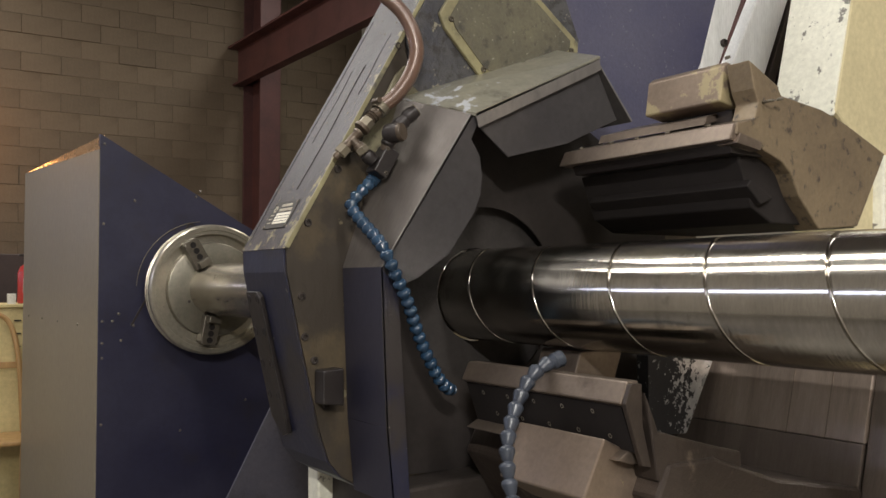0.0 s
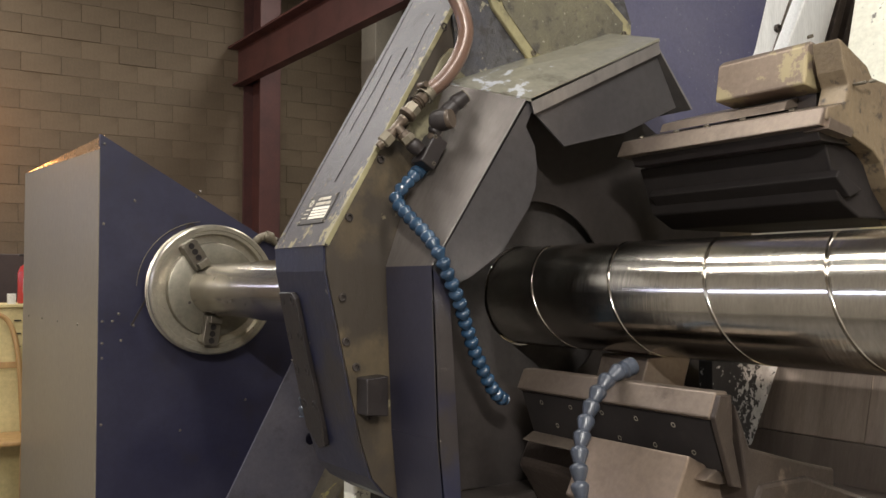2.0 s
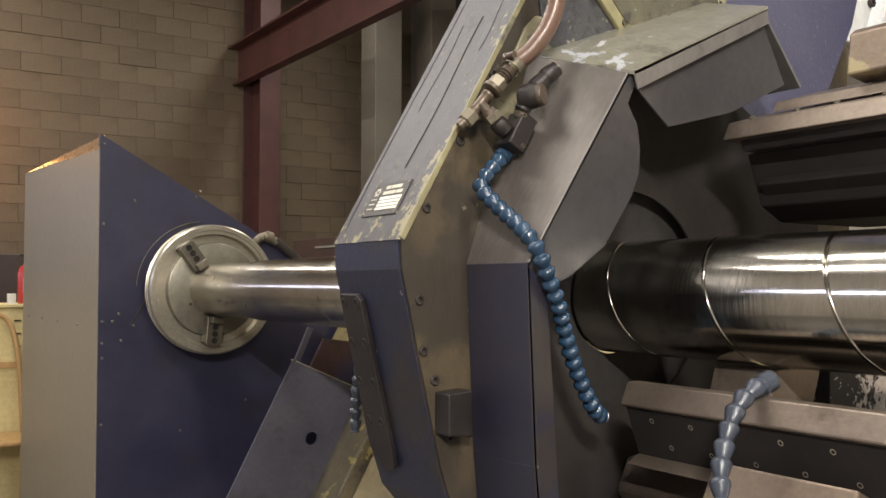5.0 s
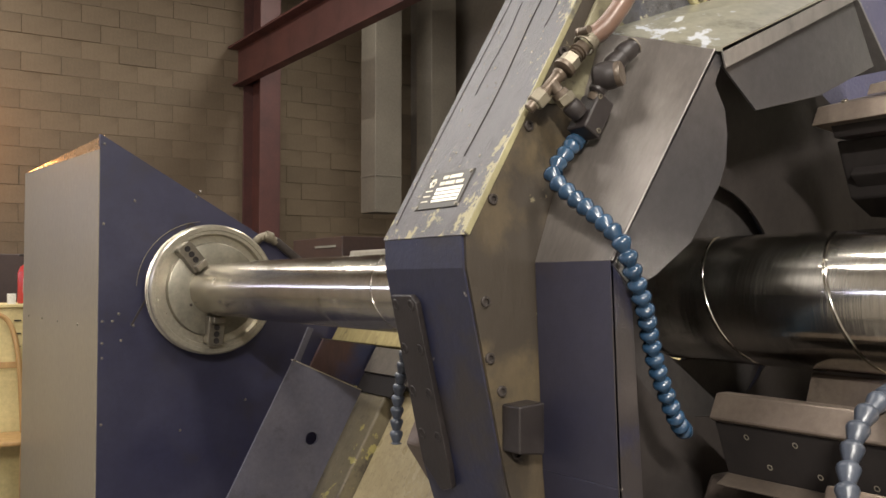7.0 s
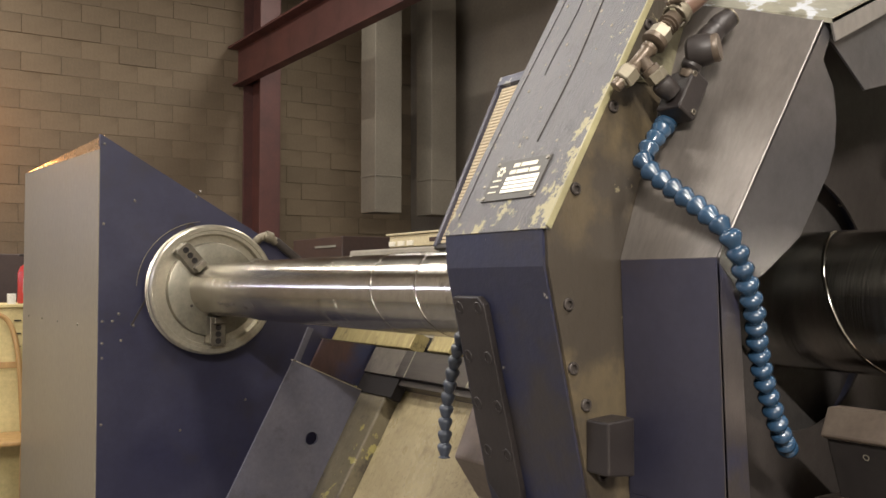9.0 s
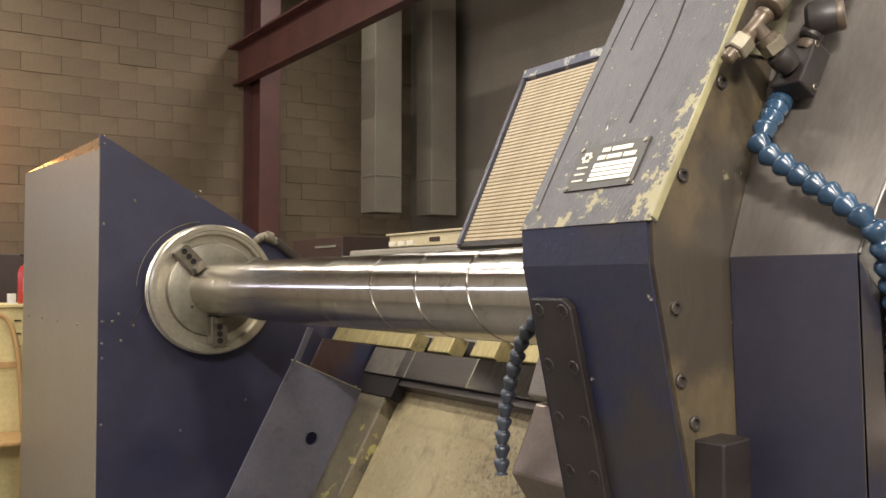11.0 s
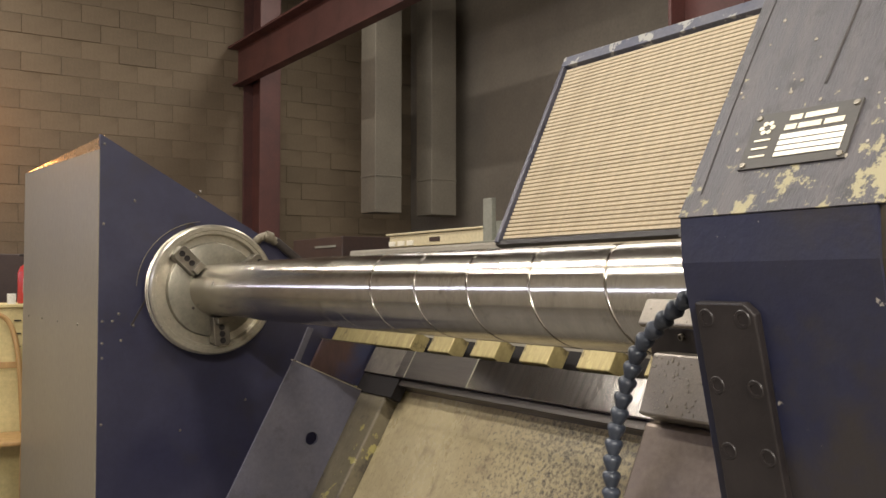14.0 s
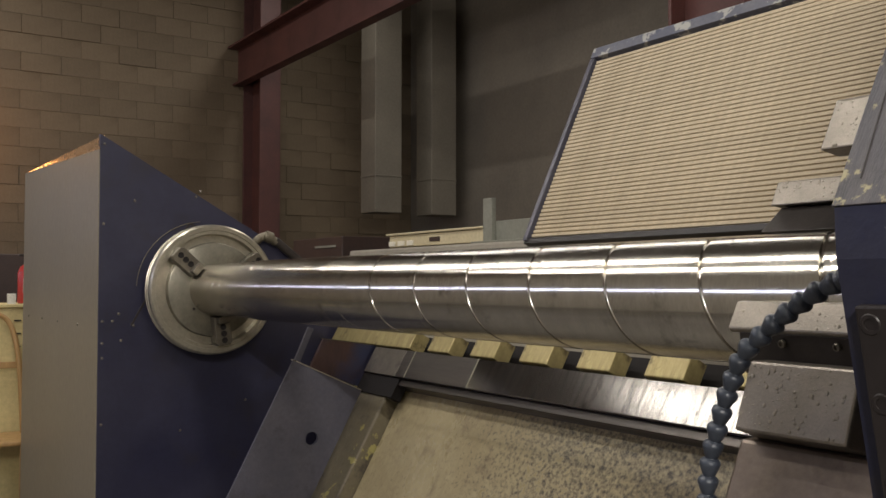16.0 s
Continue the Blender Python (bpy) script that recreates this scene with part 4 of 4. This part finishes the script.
    part("clamp_block", prism([(0.158, 1.818), (0.147, 1.744), (0.20, 1.735), (0.30, 1.76), (0.30, 1.80), (0.172, 1.828)], 2.345, 2.552, 0.004), TOOL_PATCH, car, "clamp block with a bare yellowed patch")
    part("clamp_neck", prism([(0.20, 1.745), (0.20, 1.70), (0.35, 1.74), (0.35, 1.80)], 2.36, 2.54, 0.002), DARK, car)
    part("tool_arm", prism([(0.152, 1.815), (0.165, 1.76), (0.178, 1.735), (0.165, 1.70), (0.115, 1.688), (0.11, 1.665), (0.185, 1.643), (0.25, 1.62), (0.275, 1.60), (0.30, 1.555), (0.365, 1.49), (0.50, 1.50), (0.606, 1.664), (0.47, 1.715), (0.38, 1.74), (0.25, 1.755), (0.235, 1.775)], 2.565, 2.622, 0.003), CAST_ARM, car, "oily curved cast arm")
    part("arm_plate", prism([(0.118, 1.668), (0.108, 1.648), (0.178, 1.638), (0.182, 1.655)], 2.575, 2.626, 0.001), TOOL, car)
    for x in (2.16, 2.26, 2.34, 2.43, 2.54):
        bolt(car, (x, 0.128, 1.692), (0, -0.45, 0.89), 0.006, JAW)
    bolt(car, (2.53, 0.20, 1.842), (0, -0.45, 0.89), 0.006, JAW)
    part("hook", hose([(2.623, 0.19, 1.735), (2.645, 0.19, 1.735), (2.65, 0.215, 1.74)], 0.003, 8), JAW, car)

    # tooling below the bar
    part("lower_tool_bar", prism([(-0.178, 1.208), (-0.196, 1.170), (-0.188, 1.165), (-0.15, 1.165), (-0.15, 1.208)], 2.132, 2.618, 0.003), TOOL, car, "machined lower tool bar")
    part("lower_tool_face", prism([(-0.186, 1.166), (-0.155, 1.080), (-0.12, 1.080), (-0.145, 1.166)], 2.135, 2.613, 0.003), BLACK_AND_SHADE, car, "dark screw-fixed face")
    for k in range(5):
        for q in range(2):
            z = 1.148 - 0.042 * q
            bolt(car, (2.19 + 0.085 * k + 0.03 * q, -0.181 + (1.166 - z) * 0.36, z), (0, -0.94, -0.34), 0.0053, CHUCK)
    part("lower_lip", prism([(-0.158, 1.082), (-0.185, 1.068), (-0.15, 1.058), (-0.09, 1.058), (-0.09, 1.080)], 2.135, 2.60, 0.002), TOOL, car)
    part("lower_end_plate", prism([(-0.178, 1.204), (-0.192, 1.17), (-0.152, 1.06), (-0.130, 1.055), (-0.150, 1.13), (-0.152, 1.203)], 2.617, 2.628, 0.002), CAST_DARK, car)
    part("slanted_block", prism([(-0.195, 1.105), (-0.246, 1.004), (-0.16, 0.955), (-0.06, 1.02), (-0.10, 1.06)], 2.335, 2.578, 0.004), TOOL_PATCH, car, "slanted machined block")
    part("tool_stub", prism([(-0.02, 1.235), (-0.05, 1.15), (0.07, 1.15), (0.10, 1.235)], 2.19, 2.32, 0.003), TOOL, car)
    part("lower_casting", prism([(-0.10, 1.06), (-0.13, 1.0), (0.0, 0.80), (0.52, 0.80), (0.47, 0.95), (0.20, 1.0), (0.02, 1.06)], 2.05, 2.64, 0.008), CAST_DARK, car, "oily cast carriage body")
    part("cast_web", prism([(-0.150, 1.190), (-0.118, 1.118), (0.012, 1.083), (0.10, 1.062), (0.10, 0.99), (-0.12, 1.03)], 2.57, 2.634, 0.004), CAST_DARK, car)
    part("chip_plate", prism([(0.30, 1.205), (0.53, 1.185), (0.43, 1.008), (0.30, 1.01)], 2.16, 2.20, 0.002), SPLOTCH, car, "bright plate strewn with dark chips")
    # saddle over the bed at the tail side
    part("saddle_plate", prism([(0.545, 1.185), (0.505, 1.035), (0.60, 1.03), (0.68, 1.18)], 2.11, 2.625, 0.003), SADDLE, car, "brown machined saddle plate")
    for x in (2.43, 2.53):
        part("saddle_joint", prism([(0.5435, 1.185), (0.5035, 1.035), (0.508, 1.034), (0.548, 1.184)], x, x + 0.0015, 0), TOOL, car)
    part("saddle_body", prism([(0.507, 1.0345), (0.40, 0.62), (0.52, 0.60), (0.60, 1.029)], 2.11, 2.622, 0.003), SADDLE_SHADED, car)
    part("saddle_end", prism([(0.55, 1.188), (0.40, 0.60), (0.58, 0.60), (0.70, 1.19)], 2.627, 2.70, 0.005), SADDLE_SHADED, car)
    part("undercarriage", prism([(-0.30, 0.93), (-0.30, 0.80), (0.20, 0.62), (0.36, 0.86), (0.30, 0.95)], 1.62, 2.05, 0.01), DARK, car)
    part("cream_foot", prism([(-0.34, 0.99), (-0.34, 0.70), (-0.15, 0.60), (-0.10, 0.98)], 1.66, 1.72, 0.006), CREAM, car)

    # pads and tooling on the chuck side
    part("front_pad", prism([(-0.138, 1.352), (-0.150, 1.350), (-0.172, 1.309), (-0.165, 1.303), (-0.10, 1.300), (-0.118, 1.335)], 1.275, 1.703, 0.003), WET, car, "wet steel support pad")
    part("pad_body", prism([(-0.165, 1.305), (-0.15, 1.24), (-0.06, 1.20), (-0.02, 1.225), (-0.115, 1.30)], 1.29, 1.703, 0.003), DARK, car)
    for x in (1.37, 1.46, 1.55):
        bolt(car, (x, -0.164, 1.290), (0, -0.97, -0.2), 0.006, JAW)
    part("wet_block", prism([(-0.195, 1.264), (-0.232, 1.166), (-0.18, 1.148), (-0.10, 1.15), (-0.06, 1.262)], 1.335, 1.515, 0.004), WET, car, "wet spattered steel block")
    part("wet_block_base", prism([(-0.20, 1.148), (-0.26, 1.02), (-0.20, 0.93), (0.0, 0.93), (0.0, 1.15)], 1.32, 1.70, 0.006), TOOL, car)
    part("upper_wet_block", prism([(0.135, 1.70), (0.085, 1.608), (0.14, 1.60), (0.30, 1.66), (0.30, 1.73)], 1.262, 1.70, 0.004), WET, car, "wet upper tool block")
    part("upper_neck", prism([(0.10, 1.606), (0.13, 1.565), (0.30, 1.565), (0.30, 1.66)], 1.31, 1.70, 0.003), DARK, car)
    part("upper_wet_bar", prism([(0.10, 1.562), (0.078, 1.518), (0.14, 1.512), (0.30, 1.53), (0.30, 1.58)], 1.165, 1.70, 0.003), WET, car, "wet upper tool bar")
    part("upper_pad", prism([(0.09, 1.514), (0.03, 1.468), (0.05, 1.463), (0.12, 1.465), (0.20, 1.515)], 1.18, 1.70, 0.002), DARK, car)

    drops(car, Vector((1.335, -0.196, 1.262)), Vector((0.18, 0, 0)), Vector((0, -0.036, -0.095)), 90, 1)
    drops(car, Vector((1.275, -0.150, 1.350)), Vector((0.30, 0, 0)), Vector((0, -0.021, -0.040)), 60, 2)
    drops(car, Vector((1.262, 0.135, 1.700)), Vector((0.20, 0, 0)), Vector((0, -0.050, -0.091)), 80, 3)
    drops(car, Vector((1.165, 0.100, 1.562)), Vector((0.20, 0, 0)), Vector((0, -0.022, -0.044)), 60, 4)
    drops(car, Vector((1.712, -0.52, 1.475)), Vector((0.225, 0, 0)), Vector((0, 0.40, 0.70)), 110, 5)

    # pleated cover panel with its frame
    lo, hi = Vector((0, 1.030, 1.560)), Vector((0, 1.420, 2.385))
    up = (hi - lo).normalized()
    nrm = Vector((0, -up.z, up.y))
    X0, XE = -0.745, 1.30
    H = (hi - lo).length

    def tilt(s0, s1, n0, n1, x0, x1, bev=0.002):
        c = [lo + up * s + nrm * k for s, k in ((s0, n0), (s1, n0), (s1, n1), (s0, n1))]
        return prism([(v.y, v.z) for v in c], x0, x1, bev)

    pan = part("pleated_cover", tilt(-0.02, H - 0.06, -0.05, -0.03, X0 + 0.02, XE), DARK, car, "pleated tan way cover in a scuffed frame")
    part("frame_top", tilt(H - 0.05, H, -0.05, 0.022, X0, XE), FRAME, pan)
    part("frame_side", tilt(-0.02, H - 0.052, -0.05, 0.022, X0, X0 + 0.024, 0.003), NAVY_GREY, pan)
    part("frame_foot", tilt(-0.03, -0.005, -0.05, 0.012, X0 + 0.001, XE), BLACK, pan)
    n = 45
    ph = (H - 0.06) / n
    c = [Vector((0, 0, 0)), up * (ph * 0.10) + nrm * 0.007, up * (ph * 0.70) + nrm * 0.009, up * (ph * 0.84) - nrm * 0.002, up * (ph * 0.84) - nrm * 0.03, -nrm * 0.03]
    first = part("pleat", prism([(v.y, v.z) for v in c], X0 + 0.034, XE, 0), PLEAT, pan)
    first.matrix_basis = Matrix.Translation(lo)
    for k in range(1, n):
        again(first, Matrix.Translation(lo + up * ph * k), pan)

    # hoses and fittings
    loc_line(car, [(1.985, -0.335, 1.608), (1.998, -0.375, 1.575), (2.005, -0.398, 1.545), (2.050, -0.395, 1.508), (2.105, -0.390, 1.470), (2.145, -0.388, 1.434), (2.146, -0.365, 1.388), (2.136, -0.335, 1.34), (2.120, -0.308, 1.295), (2.108, -0.279, 1.243), (2.098, -0.238, 1.18), (2.085, -0.205, 1.150), (2.066, -0.172, 1.138)], 0.0152, BLUE_HOSE, "blue jointed plastic coolant hose")
    loc_line(car, [(2.405, -0.160, 1.228), (2.405, -0.20, 1.214), (2.408, -0.235, 1.186), (2.420, -0.273, 1.138), (2.440, -0.303, 1.09), (2.460, -0.318, 1.04), (2.478, -0.32, 0.98), (2.49, -0.32, 0.92)], 0.0155, GREY_HOSE, "oily blue-grey jointed coolant hose", 1.9)
    loc_line(car, [(1.560, -0.29, 1.386), (1.522, -0.29, 1.370), (1.481, -0.29, 1.346), (1.438, -0.29, 1.314), (1.400, -0.29, 1.279), (1.379, -0.29, 1.238), (1.365, -0.29, 1.205), (1.347, -0.29, 1.150), (1.338, -0.29, 1.107), (1.334, -0.29, 1.06), (1.332, -0.29, 0.99)], 0.0150, GREY_HOSE, "oily blue-grey jointed coolant hose", 1.75)
    part("feed_hose", hose([(1.998, -0.315, 1.776), (2.012, -0.290, 1.80), (2.030, -0.262, 1.85), (2.036, -0.252, 1.91), (2.022, -0.275, 1.98), (1.995, -0.320, 2.03), (1.97, -0.355, 2.05), (1.95, -0.38, 2.09)], 0.0165, 18), COPPER, car, "brown rubber feed hose", True)

    def turned(name, a, b, profile, seg, m, label="", parent=car):
        o = part(name, lathe(profile, seg), m, parent, label, seg > 8)
        o.matrix_basis = aimed(a, b)
        return o

    def nut(name, a, b, r, ln, m, label=""):
        """A chamfered hexagon with a short round neck."""
        return turned(name, a, b, [(0, 0), (0, r * 0.86), (ln * 0.10, r), (ln * 0.80, r), (ln * 0.88, r * 0.88), (ln * 0.88, r * 0.62), (ln, r * 0.62), (ln, 0)], 6, m, label)

    def barrel(name, a, b, r, ln, m, label=""):
        """A rounded socket with a lip."""
        return turned(name, a, b, [(0, 0), (0, r * 0.70), (ln * 0.12, r * 0.93), (ln * 0.35, r), (ln * 0.70, r * 0.96), (ln * 0.86, r * 0.84), (ln, r * 0.84), (ln, r * 0.55), (ln * 0.8, r * 0.5), (ln * 0.8, 0)], 20, m, label)

    # worm-drive clip and barbed tail at the foot of the feed hose
    clip = turned("hose_clip", (2.0, -0.330, 1.761), (2.0, -0.306, 1.786), [(0, 0.0168), (0, 0.0192), (0.003, 0.0200), (0.004, 0.0192), (0.013, 0.0192), (0.014, 0.0200), (0.017, 0.0192), (0.017, 0.0168)], 24, STEEL_FIT, "bright worm-drive hose clip")
    part("clip_screw", lathe([(-0.012, 0), (-0.012, 0.0062), (0.008, 0.0062), (0.009, 0.0075), (0.014, 0.0075), (0.014, 0)], 12), BRONZE_FIT, clip).matrix_basis = pose(0.0085, -0.012, 0.0215, 0, 0, 90)
    turned("hose_tail", (2.0, -0.357, 1.735), (2.0, -0.330, 1.761), [(0, 0), (0, 0.010), (0.006, 0.010), (0.007, 0.0145), (0.013, 0.0115), (0.014, 0.0150), (0.020, 0.0120), (0.021, 0.0155), (0.030, 0.0135), (0.036, 0.0135), (0.036, 0)], 18, BRONZE_FIT, "brown barbed hose tail")
    nut("hex_nut", (1.998, -0.350, 1.741), (1.996, -0.379, 1.709), 0.0165, 0.030, STEEL_FIT, "brass-toned hexagon nut")
    turned("swivel_collar", (1.998, -0.366, 1.724), (1.996, -0.379, 1.709), [(0, 0), (0, 0.0185), (0.008, 0.0185), (0.010, 0.0150), (0.010, 0)], 18, BRONZE_FIT)
    # tee with a run to the lower nut and a branch to the block
    turned("tee_run", (1.995, -0.374, 1.713), (1.985, -0.408, 1.672), [(0, 0), (0, 0.0118), (0.006, 0.0125), (0.010, 0.0100), (0.030, 0.0100), (0.040, 0.0100), (0.044, 0.0125), (0.050, 0.0118), (0.050, 0)], 18, BRONZE_FIT, "brown cast pipe tee")
    nut("hex_nut", (1.986, -0.402, 1.679), (1.979, -0.420, 1.657), 0.0162, 0.026, STEEL_FIT, "dull hexagon plug")
    turned("plug_stub", (1.981, -0.415, 1.664), (1.973, -0.428, 1.648), [(0, 0), (0, 0.0095), (0.014, 0.0095), (0.016, 0.0080), (0.016, 0)], 14, BRONZE_FIT)
    turned("tee_branch", (1.993, -0.391, 1.694), (2.004, -0.366, 1.662), [(0, 0), (0, 0.0102), (0.016, 0.0102), (0.017, 0.0140), (0.026, 0.0140), (0.028, 0.0105), (0.034, 0.0105), (0.034, 0)], 18, BRONZE_FIT)
    nut("hex_nut", (2.002, -0.377, 1.676), (2.008, -0.356, 1.651), 0.0158, 0.018, STEEL_FIT, "bright-edged hexagon nut")
    barrel("elbow_socket", (2.003, -0.366, 1.664), (2.010, -0.344, 1.645), 0.0165, 0.028, BLACK, "oily black elbow socket")
    # oily swivel joints above the block
    turned("brown_collar", (2.012, -0.319, 1.671), (2.020, -0.312, 1.690), [(0, 0), (0, 0.0125), (0.004, 0.0140), (0.010, 0.0140), (0.012, 0.0110), (0.016, 0.0110), (0.016, 0)], 18, BRONZE_FIT, "rusty brown collar")
    barrel("ball_joint", (2.016, -0.320, 1.683), (2.022, -0.306, 1.706), 0.0150, 0.026, BLACK, "oily black ball joint")
    barrel("swivel_body", (2.012, -0.318, 1.708), (2.052, -0.296, 1.712), 0.0235, 0.044, BLACK, "large oily swivel body")
    turned("swivel_cap", (2.044, -0.300, 1.711), (2.060, -0.291, 1.713), [(0, 0), (0, 0.0205), (0.006, 0.0205), (0.009, 0.0185), (0.009, 0)], 22, BRONZE_FIT, "brown end disc")
    barrel("ball_joint", (2.022, -0.297, 1.722), (2.032, -0.276, 1.746), 0.0175, 0.032, BLACK, "oily black ball joint")
    barrel("open_cup", (2.028, -0.279, 1.744), (2.036, -0.250, 1.767), 0.0168, 0.034, BLACK, "open black hose cup")
    turned("cup_rim", (2.0352, -0.2535, 1.7645), (2.0372, -0.2463, 1.7702), [(0, 0.0115), (0, 0.0148), (0.002, 0.0148), (0.002, 0.0115)], 22, STEEL_FIT, "pale worn rim")
    turned("end_union", (1.965, -0.362, 2.045), (1.985, -0.335, 2.04), [(0, 0), (0, 0.0185), (0.022, 0.0185), (0.024, 0.0165), (0.024, 0)], 18, STEEL_FIT)
    block = part("manifold_block", box(-0.022, 0.022, -0.018, 0.018, -0.034, 0.034, 0.003, Matrix.Translation((2.006, -0.322, 1.646)) @ Matrix.Rotation(radians(-30), 4, "X")), BLACK, car, "dark hose manifold block")
    for y, z in ((-0.014, 0.026), (0.010, -0.024)):
        bolt(block, Matrix.Translation((2.006, -0.322, 1.646)) @ Matrix.Rotation(radians(-30), 4, "X") @ Vector((0.020, y, z)), (1, 0, 0), 0.0045, JAW)
    return car


# ---- things behind and beside ----
def build_surroundings():
    c = thing("control_box", "beige painted control box with lid and switches", "control box")
    part("body", box(-1.32, -0.30, 1.60, 2.0, 1.6, 1.672, 0.004), BEIGE, c)
    part("lid", prism([(1.585, 1.674), (1.585, 1.686), (1.80, 1.70), (2.01, 1.686), (2.01, 1.674)], -1.34, -0.30, 0.003), BEIGE, c)
    for k in range(3):
        part("switch", box(-1.31 + 0.11 * k, -1.24 + 0.11 * k, 1.588, 1.60, 1.606, 1.636, 0.002), WHITE, c)
    part("display", box(-0.84, -0.73, 1.594, 1.60, 1.622, 1.648, 0.001), DARKBOX, c, "small dark display")
    d = thing("dark_cabinet", "dark brown equipment cabinet with a pale label", "equipment cabinet")
    part("body", box(-2.86, -2.02, 1.62, 2.1, 0.0, 1.705, 0.006), DARKBOX, d)
    part("label_bar", box(-2.45, -2.12, 1.612, 1.62, 1.63, 1.645, 0.001), GREYGREEN, d)
    b = thing("angle_bracket", "grey-green steel angle bracket on the housing", "bracket")
    part("post", box(-0.30, -0.22, 1.60, 1.63, 1.60, 1.835, 0.003), GREYGREEN, b)
    part("sheet", box(-0.225, 0.9, 1.63, 1.65, 1.60, 1.71, 0.003), GREYGREEN, b)
    part("foot", box(-0.36, 0.9, 1.56, 1.66, 1.592, 1.602, 0.002), GREYGREEN, b)
    # left side, behind the cabinet
    s = thing("yellow_stand", "pale yellow painted cabinet with a flat top", "cabinet")
    part("body", box(-2.95, -2.45, -1.2, -0.30, 0.02, 1.225, 0.006), CRATE, s)
    part("top", box(-2.97, -2.43, -1.22, -0.28, 1.225, 1.245, 0.003), CRATE, s)
    for k, z in enumerate((1.14, 1.06, 0.98)):
        part("vent", box(-2.449, -2.444, -0.42, -0.38, z, z + 0.008, 0), DARK, s)
    e = thing("fire_extinguisher", "red fire extinguisher with white label", "fire extinguisher")
    e.location = (-2.62, -0.322, 1.245)
    part("cylinder", lathe([(0, 0), (0, 0.052), (0.01, 0.056), (0.20, 0.056), (0.235, 0.040), (0.25, 0.020), (0.25, 0)], 24, "z"), RED, e, "", True)
    part("label", box(-0.02, 0.057, -0.03, 0.03, 0.07, 0.16, 0.002), WHITE, e, "white printed label")
    part("valve", lathe([(0.25, 0), (0.25, 0.02), (0.29, 0.02), (0.30, 0.012), (0.30, 0)], 12, "z"), DARK, e)
    part("lever", box(-0.01, 0.01, -0.05, 0.02, 0.30, 0.315, 0.003), DARK, e)
    part("discharge_hose", hose([(0, 0.02, 0.28), (0.03, 0.06, 0.26), (0.05, 0.068, 0.18), (0.05, 0.07, 0.08)], 0.010), DARK, e)
    k = thing("paper_cup", "small white carton standing on the yellow cabinet", "carton")
    part("body", box(-2.50, -2.45, -0.455, -0.41, 1.245, 1.31, 0.002), WHITE, k)
    t = thing("dark_tool_chest", "dark brown tool chest behind the yellow cabinet", "tool chest")
    part("body", box(-4.6, -4.0, -1.5, 0.2, 0.0, 1.60, 0.01), DARKBOX, t)
    r = thing("bentwood_chair", "varnished bentwood chair back beside the cabinet", "chair")
    part("back_hoop", hose([(-2.33, -0.36, 0.0), (-2.33, -0.385, 0.60), (-2.35, -0.41, 0.95), (-2.38, -0.46, 1.14), (-2.38, -0.56, 1.19), (-2.38, -0.68, 1.15), (-2.36, -0.74, 0.95), (-2.34, -0.78, 0.5), (-2.33, -0.80, 0.0)], 0.016), WOOD, r, "", True)
    part("rail", box(-2.365, -2.345, -0.72, -0.40, 0.86, 0.90, 0.004), WOOD, r)
    part("seat", box(-2.42, -2.02, -0.78, -0.38, 0.44, 0.47, 0.01), WOOD, r)
    for y in (-0.42, -0.74):
        part("front_leg", box(-2.07, -2.04, y - 0.015, y + 0.015, 0, 0.44, 0.004), WOOD, r)


wall_end = build_setting()
build_headstock()
chuck = build_chuck()
bar = build_bar()
build_bed()
carriage = build_carriage()
build_surroundings()


# ---- blocks of the end wall ----
def build_blocks(wall):
    rng = random.Random(4)
    kinds = []
    for k in range(3):
        bm = box(-0.03, 0.0, 0.0015 + 0.001 * k, 0.3985, 0.0015, 0.1985 - 0.001 * k, 0.0025)
        ob = part("block", bm, BLOCK, wall)
        kinds.append(ob)
    used = [False] * 3
    for r in range(19):
        z = 1.00 + 0.2 * r
        for c in range(16):
            y = -1.6 + 0.4 * c + (0.2 if r % 2 else 0) + 0.02
            k = rng.randrange(3)
            out = rng.uniform(0.006, 0.014) if rng.random() < 0.14 else rng.uniform(-0.001, 0.003)
            m = pose(-6.700 + out, y, z, 0, rng.uniform(-0.15, 0.15), rng.uniform(-0.15, 0.15))
            if not used[k]:
                kinds[k].matrix_basis = m
                used[k] = True
            else:
                again(kinds[k], m, wall)


build_blocks(wall_end)


def motions():
    walk(carriage, [(t, pose(SPEED * t, 0, 0)) for t in (0.0, 4.0, 8.0, 12.0, 16.0)])
    for ob in (chuck, bar):
        walk(ob, [(t, pose(0, 0, AXIS, TURN * t)) for t in (0.0, 4.0, 8.0, 12.0, 16.0)])


motions()
